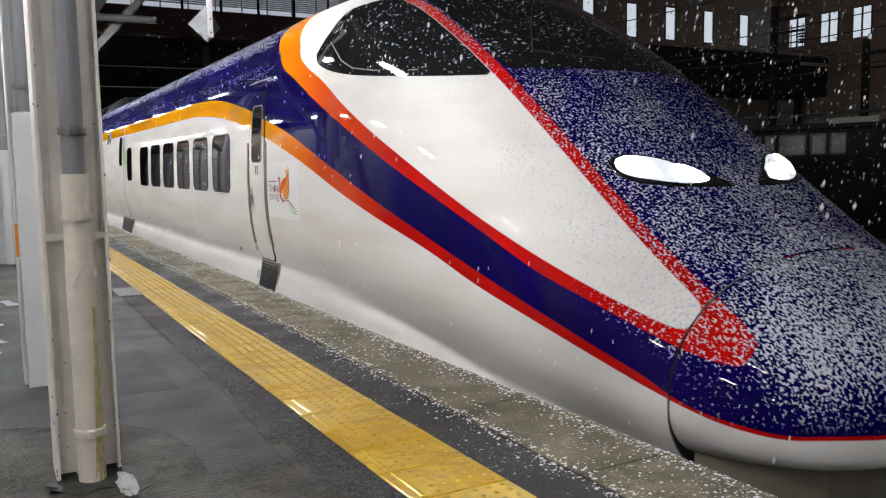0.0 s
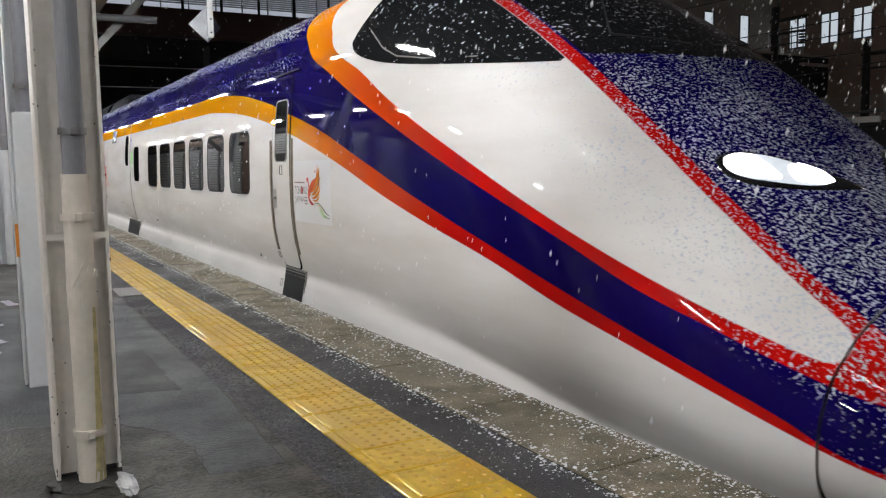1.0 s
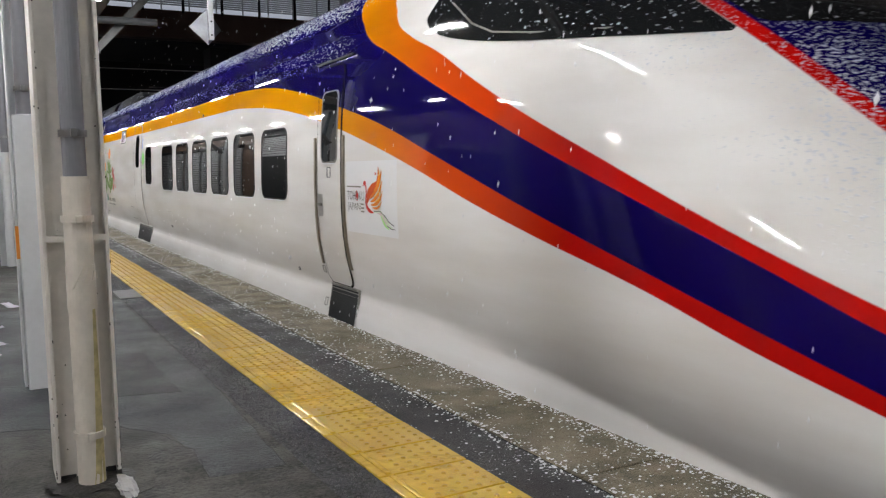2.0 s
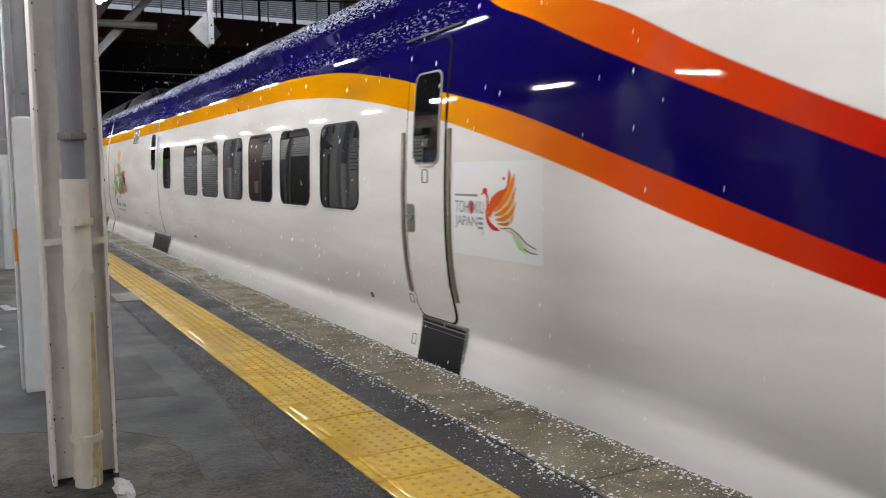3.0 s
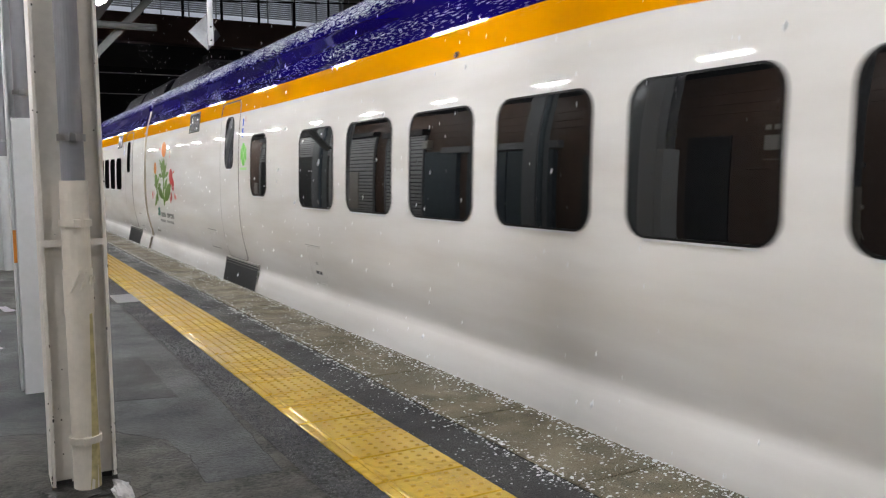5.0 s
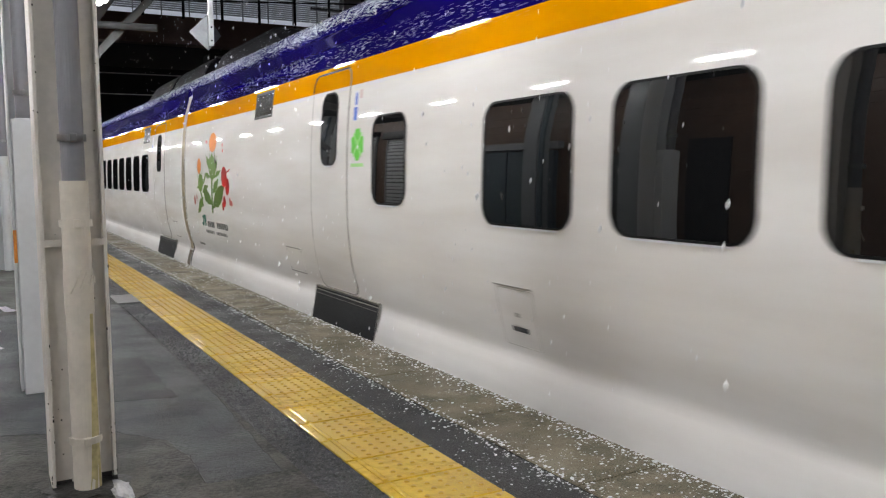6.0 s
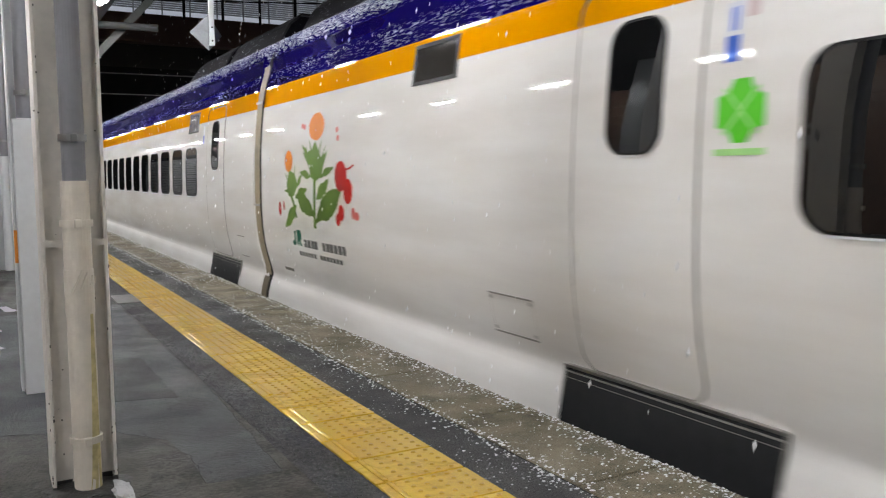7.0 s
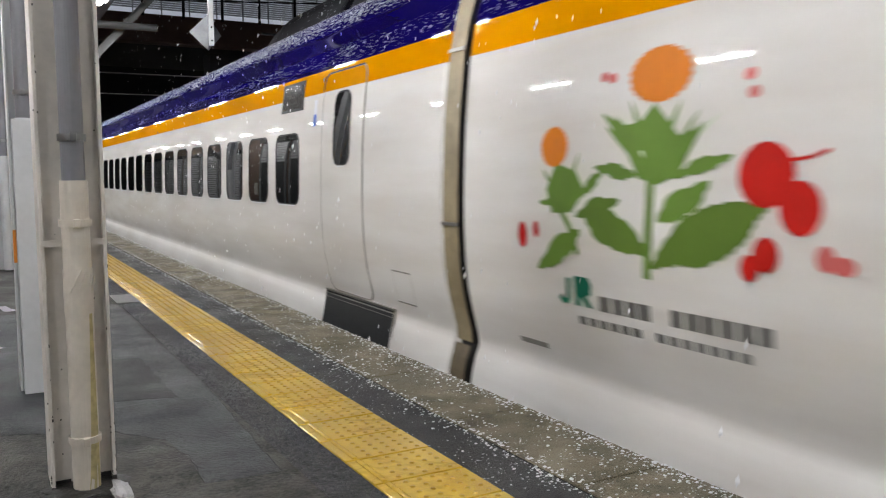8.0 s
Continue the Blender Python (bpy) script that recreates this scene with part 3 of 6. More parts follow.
def lead_car():
    car = empty("train_lead_car")
    tagged(car, "white, violet and amber high-speed train lead car flecked with snow", "train car", "coaches of the train")
    cover = part("nose_cover", loft([0.0, 0.004, 0.012, 0.025] + steps(0.04, 0.805, 22)), paint_nose, car, "snow-flecked violet nose cover", smooth=True)
    part("body", loft(steps(0.815, 7.0, 90) + steps(7.2, 22.86, 40) + [22.90, 22.93], close_last=True), paint_nose, car, smooth=True)
    # dark gasket that fills the cover's joint
    bm = bmesh.new()
    for u, k in ((0.80, 0.985), (0.82, 0.985)):
        h = half(u)
        loop = [(-x * k, u, z * k + 0.0) for x, z in h] + [(x * k, u, z * k) for x, z in reversed(h[:-1])]
        for p in loop:
            bm.verts.new(p)
    bm.verts.ensure_lookup_table()
    n = len(bm.verts) // 2
    for i in range(n - 1):
        bm.faces.new((bm.verts[i], bm.verts[i + 1], bm.verts[n + i + 1], bm.verts[n + i]))
    part("cover_joint", bm, gap_black, cover, smooth=True)

    # dark plough under the nose, set back from the skin
    bm = bmesh.new()
    rows = []
    for u, w in ((0.42, 0.45), (0.60, 0.84), (0.80, 1.02), (1.2, 1.11), (2.2, 1.20), (4.0, 1.25), (7.0, 1.25)):
        rows.append([bm.verts.new((sx * w * k, u + (0.06 if z < -0.5 else 0), z)) for sx, k, z in ((-1, 1.0, -0.2), (-1, 0.97, -0.9), (1, 0.97, -0.9), (1, 1.0, -0.2))])
    for a, b in zip(rows, rows[1:]):
        for i in range(3):
            bm.faces.new((a[i], a[i + 1], b[i + 1], b[i]))
    bm.faces.new(rows[0])
    bmesh.ops.recalc_face_normals(bm, faces=bm.faces)
    part("plough", bm, skirt_drab, car, "grimy drab plough skirt under the nose")

    # cab glass: a wide screen between the two red lines, a side light on each flank
    top_edge = curve([(2.5, 0.86), (4.3, 0.86), (4.75, 0.75), (5.0, 0.45), (5.1, 0.02)])

    def front_low(u):
        if u >= 2.74:
            return top_edge(u)
        lo, hi = 0.0, 0.87
        for _ in range(24):
            mid = (lo + hi) / 2
            lo, hi = (mid, hi) if base_u(mid) < u else (lo, mid)
        return max(lo, 0.004)
    base_u = curve([(0.0, 2.46), (0.3, 2.49), (0.55, 2.55), (0.7, 2.62), (0.87, 2.74)])
    us = steps(2.47, 5.08, 44)
    bmw = bmesh.new()
    prev = None
    for u in us:
        w = front_low(u)
        row = [bmw.verts.new((x, u, surface(u, x) + 0.006)) for x in (w * (i / 8 - 1) for i in range(17))]
        if prev:
            for i in range(16):
                bmw.faces.new((prev[i], prev[i + 1], row[i + 1], row[i]))
        prev = row
    bmesh.ops.recalc_face_normals(bmw, faces=bmw.faces)
    ws = part("windscreen", bmw, screen_glass, car, "dark windscreen with melting snow", smooth=True)
    for sgn in (-1, 1):
        bm = bmesh.new()
        rod(bm, (sgn * 0.10, 2.60, surface(2.60, 0.1) + 0.015), (sgn * 0.62, 2.78, surface(2.78, 0.62) + 0.02), 0.008, 6)
        rod(bm, (sgn * 0.62, 2.78, surface(2.78, 0.62) + 0.022), (sgn * 0.30, 3.25, surface(3.25, 0.30) + 0.018), 0.006, 6)
        part("wiper", bm, rubber, ws)
    bottom = curve([(2.78, 1.835), (3.0, 1.845), (3.39, 1.875), (3.91, 1.925), (4.39, 1.985), (4.83, 2.07), (5.09, 2.16), (5.17, 2.235)])
    rear = curve([(3.9, 2.64), (4.23, 2.63), (4.42, 2.63), (4.80, 2.60), (4.89, 2.52), (5.07, 2.37), (5.17, 2.245)])

    def side_low(u):
        return width_at(u, bottom(u))

    def side_high(u):
        if u < 4.0:
            return 0.955
        t = width_at(u, rear(u))
        k = min(1, (u - 4.0) / 0.35)
        return 0.955 + (max(0.955, t) - 0.955) * k if u < 4.35 else max(0.955, t)
    for sgn in (-1, 1):
        bm = bmesh.new()
        prev = None
        for u in steps(2.80, 5.165, 50):
            zlo = bottom(u)
            xh = min(side_high(u), side_low(u) - 0.002)
            zhi = max(surface(u, xh), zlo + 0.002)
            row = []
            pts = half(u)[NDN:]
            x0 = side_low(u)
            for i in range(15):
                t = i / 14
                if xh < x0 - 0.12:
                    x = x0 + (xh - x0) * t
                    z = zlo + (zhi - zlo) * t
                    zz = zlo + (zhi - zlo) * t
                    x = width_at(u, zz)
                    row.append((x, zz))
                else:
                    zz = zlo + (zhi - zlo) * t
                    row.append((width_at(u, zz), zz))
            vs = [bm.verts.new((sgn * (x + 0.005), u, z + 0.004)) for x, z in row]
            if prev:
                for i in range(14):
                    bm.faces.new((prev[i], prev[i + 1], vs[i + 1], vs[i]))
            prev = vs
        bmesh.ops.recalc_face_normals(bm, faces=bm.faces)
        sl = part("cab_side_window", bm, screen_glass, car, "dark cab side window", smooth=True)
        if sgn < 0:
            # inner edge of the glass seen through it
            line = [(2.95, 1.90), (3.4, 1.925), (3.9, 1.97), (4.3, 2.03), (4.55, 2.12), (4.85, 2.30)]
            bm = bmesh.new()
            for (a, b), (c, d) in zip(line, line[1:]):
                rod(bm, (-width_at(a, b) - 0.006, a, b), (-width_at(c, d) - 0.006, c, d), 0.006, 6)
            part("glass_seam", bm, line_grey, sl)

    # headlamps
    shape = smooth_loop([(-0.775, 1.765), (-0.69, 1.775), (-0.57, 1.725), (-0.45, 1.655), (-0.35, 1.575), (-0.24, 1.49), (-0.10, 1.375), (-0.32, 1.39), (-0.51, 1.44), (-0.66, 1.515), (-0.76, 1.60), (-0.80, 1.69)])
    glow = smooth_loop([(-0.76, 1.755), (-0.69, 1.762), (-0.57, 1.712), (-0.46, 1.645), (-0.36, 1.565), (-0.27, 1.495), (-0.21, 1.42), (-0.36, 1.408), (-0.52, 1.455), (-0.655, 1.53), (-0.75, 1.61), (-0.785, 1.69)])
    lobe_out = smooth_loop([(-0.745, 1.745), (-0.67, 1.745), (-0.585, 1.69), (-0.555, 1.62), (-0.545, 1.54), (-0.56, 1.50), (-0.65, 1.545), (-0.735, 1.615), (-0.77, 1.69)])
    lobe_in = smooth_loop([(-0.50, 1.57), (-0.42, 1.575), (-0.345, 1.53), (-0.27, 1.455), (-0.27, 1.425), (-0.38, 1.425), (-0.50, 1.47), (-0.53, 1.52)])
    for sgn in (-1, 1):
        lens = part("headlight", lens_patch([(-x, u) for x, u in shape], sgn, 0.014), lamp_lens, car, "lit headlight under a dark lens", smooth=True)
        part("reflector", lens_patch([(-x, u) for x, u in glow], sgn, 0.024), lamp_dim, lens, "silvery reflector with a faint glow of its own", smooth=True)
        for lobe in (lobe_out, lobe_in):
            part("lamp", lens_patch([(-x, u) for x, u in lobe], sgn, 0.046), lamp_white, lens, "glowing white lamp", smooth=True)

    # crew door
    d = part("door", slab(rounded(6.53, 0.20, 7.07, 2.10, 0.09), 0.010, 24), paint_nose, car, "plain white plug door", smooth=True)
    part("door_seal", ring(rounded(6.516, 0.186, 7.084, 2.114, 0.10), rounded(6.533, 0.203, 7.067, 2.097, 0.09), 0.008), seal_dark, d)
    train_window(d, 6.60, 1.28, 6.96, 1.885, 0.07, "door_window", 0.012)
    for u in (6.47, 7.13):
        part("grab_rail", strip([(u, 1.50), (u, 1.1), (u, 0.8), (u, 0.6), (u, 0.45), (u, 0.36)], 0.036, 0.018, 0.016), rail_bronze, d, "dull bronze-brown grab rail")
    h = part("handle_recess", decal(rounded(6.94, 0.80, 7.075, 1.0, 0.03), 0.013), steel, d)
    part("handle", decal([(6.955, 0.895), (7.05, 0.895), (7.05, 0.92), (6.955, 0.92)], 0.03, 0.016), line_grey, h)
    part("door_notice", outline(rounded(6.755, 1.15, 6.83, 1.235, 0.005, 1), 0.007, 0.014), ink, d)
    part("drip_rail", strip([(6.40, 2.165), (6.9, 2.155), (7.2, 2.15)], 0.014, 0.018, 0.016), rubber, d)
    step_box(car, 6.42, 7.02)

    # bird emblem and words
    mark = part("bird_emblem", slab([(5.45, 0.70), (6.42, 0.70), (6.42, 1.28), (5.45, 1.28)], 0.002, 10), film_white, car, "flame-coloured bird emblem on a pale film", smooth=True)
    part("neck", join([ribbon([(6.035, 1.10), (6.005, 1.075), (6.0, 1.02), (6.01, 0.965), (5.985, 0.915), (5.93, 0.885), (5.87, 0.875)], [0.014, 0.022, 0.018, 0.022, 0.034, 0.03, 0.006]), decal(blob(6.03, 1.105, 0.026, 0.018)),
                       decal([(6.05, 1.098), (6.085, 1.075), (6.05, 1.085)])]), decal_red, mark)
    part("body", ribbon([(5.985, 0.95), (5.95, 1.02), (5.88, 1.065), (5.80, 1.10), (5.775, 1.15), (5.77, 1.235)], [0.03, 0.07, 0.075, 0.05, 0.03, 0.004], 0.0045), decal_vermilion, mark)
    for pts, w in (([(5.93, 0.985), (5.86, 1.02), (5.78, 1.08), (5.735, 1.15), (5.715, 1.21)], 0.035), ([(5.92, 0.96), (5.83, 0.985), (5.75, 1.04), (5.70, 1.13)], 0.034),
                   ([(5.91, 0.935), (5.82, 0.945), (5.74, 0.985), (5.695, 1.05)], 0.028), ([(5.89, 0.915), (5.81, 0.912), (5.75, 0.935), (5.715, 0.975)], 0.018)):
        part("wing", ribbon(pts, [0.008] + [w] * (len(pts) - 2) + [0.003], 0.005), decal_orange, mark)
    for pts in ([(5.84, 1.05), (5.78, 1.11), (5.755, 1.17), (5.755, 1.215)], [(5.85, 0.995), (5.77, 1.035), (5.725, 1.10)], [(5.84, 0.957), (5.77, 0.98), (5.72, 1.02)]):
        part("feather", ribbon(pts, [0.004] + [0.014] * (len(pts) - 2) + [0.003], 0.006), decal_gold, mark)
    part("crest", decal(blob(5.825, 1.178, 0.013, 0.011)), decal_red, mark)
    for pts, tone in (([(5.85, 0.88), (5.75, 0.885), (5.68, 0.85), (5.62, 0.80), (5.53, 0.765)], decal_pale), ([(5.80, 0.875), (5.72, 0.865), (5.665, 0.82), (5.61, 0.775)], decal_blush), ([(5.74, 0.86), (5.70, 0.82), (5.66, 0.785), (5.60, 0.76)], decal_lightlime)):
        part("tail", ribbon(pts, [0.004] + [0.026] * (len(pts) - 2) + [0.004], 0.0045), tone, mark)
    for pts in ([(5.86, 0.886), (5.75, 0.893), (5.67, 0.86), (5.60, 0.815), (5.515, 0.79)], [(5.63, 0.785), (5.57, 0.765), (5.505, 0.763)]):
        part("tail_edge", strip(pts, 0.005, 0.006), ink, mark)
    lettering("emblem_word", "TOHOKU", 6.385, 0.965, 0.075, 0.345, bar_grey, mark)
    lettering("emblem_word", "JAPAN", 6.385, 0.865, 0.080, 0.265, bar_grey, mark)
    part("emblem_dot", decal(blob(6.19, 1.002, 0.028, 0.042)), decal_red, mark)
    for u0, u1, z in ((6.385, 6.12, 1.075), (6.11, 6.055, 0.935), (6.11, 6.055, 0.905), (6.11, 6.055, 0.877)):
        part("emblem_bar", strip([(u0, z), (u1, z)], 0.013), line_grey, mark)

    # passenger windows
    for k in range(6):
        d = (0, 1.14, 2.27, 3.40, 4.555, 5.72)[k]
        train_window(car, 7.955 + d, 0.925, 8.803 + d, 1.635, 0.12)
    train_window(car, 15.585, 1.0, 16.15, 1.665, 0.13)

    # rear door, signs, step
    d = part("door", slab(rounded(16.66, 0.20, 17.50, 2.10, 0.10), 0.006, 24), paint_coach, car, "closed white sliding passenger door", smooth=True)
    part("door_seal", ring(rounded(16.652, 0.192, 17.508, 2.108, 0.105), rounded(16.662, 0.202, 17.498, 2.098, 0.10), 0.0070), line_grey, d)
    train_window(d, 16.885, 1.31, 17.24, 1.92, 0.12, "door_window", 0.008)
    part("door_header", strip([(17.505, 1.96), (17.503, 2.03), (17.47, 2.088), (17.40, 2.107), (16.72, 2.107)], 0.013, 0.011, 0.008), rubber, d)
    step_box(car, 16.25, 17.66)
    clover = part("clover_sign", decal([(16.48, 1.335), (16.41, 1.335), (16.385, 1.385), (16.325, 1.40), (16.325, 1.52), (16.38, 1.54), (16.40, 1.59), (16.485, 1.59), (16.51, 1.54), (16.565, 1.52), (16.565, 1.40), (16.505, 1.385)]), decal_lime, car, "bright green four-leaf sign")
    part("clover_vein", join([strip([(16.36, 1.37), (16.53, 1.555)], 0.012, 0.006), strip([(16.53, 1.37), (16.36, 1.555)], 0.012, 0.006)]), decal_lightlime, clover)
    part("clover_caption", decal([(16.32, 1.285), (16.575, 1.285), (16.575, 1.312), (16.32, 1.312)]), decal_lightlime, car)
    n = part("notice", decal([(16.465, 1.655), (16.545, 1.655), (16.545, 1.90), (16.465, 1.90)]), decal_paper, car, "blue and white car notice")
    part("notice_field", decal([(16.47, 1.66), (16.54, 1.66), (16.54, 1.765), (16.47, 1.765)], 0.006), decal_blue, n)
    part("notice_bars", join([strip([(16.515, 1.785), (16.515, 1.88)], 0.012, 0.007), strip([(16.49, 1.785), (16.49, 1.88)], 0.008, 0.007)]), decal_blue, n)
    part("side_notice", decal([(16.385, 1.83), (16.445, 1.83), (16.445, 1.90), (16.385, 1.90)]), decal_blush, n)
    disp = part("destination_sign", slab([(18.765, 1.85), (19.355, 1.85), (19.355, 2.10), (18.765, 2.10)], 0.004, 4), display_dark, car, "dark destination display")
    part("sign_frame", ring([(18.75, 1.835), (19.37, 1.835), (19.37, 2.115), (18.75, 2.115)], [(18.775, 1.86), (19.345, 1.86), (19.345, 2.09), (18.775, 2.09)], 0.008), rubber, disp)
    part("roof_vent_mark", decal(blob(11.62, 1.975, 0.018, 0.02, 10), 0.01, 0.01), ink, car)

    # hatches and small stencils
    h = part("hatch", outline(rounded(14.05, 0.20, 14.42, 0.55, 0.02, 2), 0.004, 0.0015), seam_pale, car, "flush service hatch")
    part("hatch_latch", decal([(14.14, 0.295), (14.30, 0.295), (14.30, 0.325), (14.14, 0.325)], 0.006), ink, h)
    part("hatch_latch", decal([(14.20, 0.385), (14.25, 0.385), (14.25, 0.41), (14.20, 0.41)], 0.006), steel, h)
    part("hatch_bar", strip([(14.06, 0.565), (14.44, 0.565)], 0.008, 0.008, 0.006), steel, h)
    h = part("hatch", outline(rounded(17.9, 0.265, 18.35, 0.505, 0.01, 1), 0.004, 0.0015), seam_pale, car, "flush service hatch")
    for z in (0.265, 0.505):
        part("hatch_bar", strip([(17.9, z), (18.35, z)], 0.010, 0.007), line_grey, h)
    for u, z in ((17.92, 0.29), (18.33, 0.29), (17.92, 0.48), (18.33, 0.48)):
        part("hatch_latch", decal(blob(u, z, 0.018, 0.012, 8), 0.006), steel, h)
    part("stencil_mark", join([strip([(7.95, 0.235), (7.90, 0.235)], 0.012), strip([(7.95, 0.215), (7.92, 0.215)], 0.012), strip([(7.92, 0.25), (7.90, 0.21)], 0.008)]), ink, car)
    part("stencil_mark", outline(rounded(7.14, 0.27, 7.20, 0.33, 0.005, 1), 0.007), line_grey, car)
    part("stencil_mark", outline(rounded(7.10, -0.03, 7.16, 0.04, 0.005, 1), 0.007), line_grey, car)

    # flower emblem, with the company's name as bars
    em = part("flower_emblem", strip([(21.293, 0.735), (21.285, 0.9), (21.275, 1.20)], 0.045), decal_green, car, "painted safflower and cherry emblem")
    part("stem", strip([(21.80, 0.81), (21.86, 0.95), (21.95, 1.05)], 0.03), decal_green, em)

    def ragged(cu, cz, ru, rz, n=44, amp=0.05):
        return [(cu + (a - cu) * k, cz + (b - cz) * k) for (a, b), k in zip(blob(cu, cz, ru, rz, n), (1 + amp * (1 if i % 2 else -1) * random.uniform(0.3, 1) for i in range(n)))]
    part("flower", decal(ragged(21.245, 1.66, 0.195, 0.125)), decal_orange, em)
    part("flower", decal(ragged(21.998, 1.36, 0.115, 0.105)), decal_orange, em)
    part("flower_head", decal([(21.266, 1.534), (21.179, 1.453), (21.107, 1.381), (20.972, 1.417), (21.059, 1.288), (21.095, 1.216), (21.226, 1.166), (21.355, 1.196), (21.421, 1.296), (21.487, 1.372), (21.627, 1.513), (21.444, 1.443), (21.35, 1.456)]), decal_green, em)
    for a, b, w in ((20.96, 1.44, 0.03), (20.87, 1.47, 0.02), (21.48, 1.49, 0.025), (21.60, 1.45, 0.03)):
        part("spike", decal(leaf_shape(21.27, 1.22, a, b, w), 0.0035), decal_pale if a in (20.87, 21.48) else decal_green, em)
    for a, b, c, d, w in ((21.32, 1.36, 21.43, 1.56, 0.018), (21.38, 1.34, 21.53, 1.50, 0.016), (21.20, 1.36, 21.10, 1.54, 0.018), (21.14, 1.32, 20.99, 1.49, 0.014), (21.87, 1.16, 21.79, 1.33, 0.014), (22.02, 1.16, 22.10, 1.25, 0.012)):
        part("spike", decal(leaf_shape(a, b, c, d, w), 0.0038), decal_green, em)
    part("flower_head", decal([(21.98, 1.278), (21.812, 1.23), (21.736, 1.134), (21.842, 1.022), (22.005, 1.013), (22.059, 1.138)]), decal_green, em)

    def toothed(pts, amp=0.010, k=4):
        """A leaf's outline with small teeth between its corners."""
        out = []
        for (a, b), (c, d) in zip(pts, pts[1:] + pts[:1]):
            l = math.hypot(c - a, d - b)
            for i in range(k):
                t = i / k
                h = amp * (1 if i % 2 else 0)
                out.append((a + (c - a) * t + (d - b) / l * h, b + (d - b) * t - (c - a) / l * h))
        return out
    for leaf, tone in (([(21.263, 0.786), (21.2, 0.884), (21.083, 1.011), (20.942, 1.074), (20.794, 1.101), (20.624, 1.088), (20.686, 1.029), (20.727, 0.953), (20.816, 0.885), (20.967, 0.82), (21.098, 0.822)], decal_leaf),
                       ([(21.736, 1.001), (21.566, 1.049), (21.392, 0.97), (21.272, 0.847), (21.462, 0.848), (21.648, 0.895)], decal_leaf),
                       ([(21.227, 1.004), (21.155, 1.124), (20.922, 1.189), (20.979, 1.08), (21.116, 1.009)], decal_green),
                       ([(21.141, 1.196), (20.989, 1.282), (20.804, 1.289), (20.934, 1.229)], decal_green),
                       ([(21.671, 1.249), (21.514, 1.268), (21.363, 1.212), (21.478, 1.188)], decal_green),
                       ([(21.813, 1.0), (21.673, 1.101), (21.478, 1.094), (21.586, 1.018)], decal_leaf),
                       ([(22.143, 0.707), (21.975, 0.892), (21.771, 0.939), (21.823, 0.837), (21.977, 0.735)], decal_green),
                       ([(21.784, 1.099), (21.699, 1.199), (21.594, 1.24), (21.675, 1.143)], decal_green),
                       ([(22.123, 1.067), (22.022, 1.088), (21.971, 1.047)], decal_green)):
        part("leaf", decal(toothed(leaf), 0.0045), tone, em)
    for cu, cz, ru, rz in ((20.645, 1.21, 0.135, 0.13), (20.485, 1.085, 0.095, 0.105), (20.635, 0.90, 0.065, 0.07), (20.712, 0.84, 0.048, 0.055), (22.279, 0.885, 0.042, 0.072), (22.15, 0.92, 0.026, 0.045), (20.372, 0.905, 0.040, 0.05), (20.30, 0.885, 0.05, 0.035)):
        part("fruit", decal(blob(cu, cz, ru, rz), 0.005), decal_red if cz > 0.91 or cu > 20.5 else decal_pink, em)
    part("fruit_stalk", strip([(20.53, 1.265), (20.45, 1.275), (20.375, 1.30)], 0.014, 0.007), decal_red, em)
    for u, z in ((21.62, 1.684), (21.56, 1.672), (20.742, 1.607), (20.718, 1.535)):
        part("petal", decal(blob(u, z, 0.030, 0.026, 10)), decal_pink, em)
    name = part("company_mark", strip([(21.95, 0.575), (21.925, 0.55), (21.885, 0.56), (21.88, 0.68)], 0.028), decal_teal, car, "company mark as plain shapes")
    part("company_block", decal([(21.83, 0.54), (21.83, 0.695), (21.72, 0.695), (21.695, 0.66), (21.70, 0.61), (21.735, 0.595), (21.695, 0.54), (21.74, 0.54), (21.785, 0.59), (21.79, 0.54)]), decal_teal, name)
    for a, b in ((21.56, 21.64), (21.46, 21.54), (21.37, 21.44), (21.28, 21.36), (21.08, 21.15), (20.98, 21.06), (20.89, 20.97), (20.79, 20.87), (20.69, 20.77), (20.60, 20.67)):
        part("company_bar", decal([(a, 0.535), (b, 0.535), (b, 0.612), (a, 0.612)]), bar_grey, name)
    for i in range(14):
        if i != 7:
            a = 20.715 + 0.080 * i
            part("company_bar", decal([(a, 0.445), (a + 0.055, 0.445), (a + 0.055, 0.488), (a, 0.488)]), bar_grey, name)
    part("stencil_mark", strip([(22.41, 0.262), (22.15, 0.262)], 0.030), line_grey, car)
    roof_cowl(car, 19.2, 22.75, 0.0, 1.0)
    return car


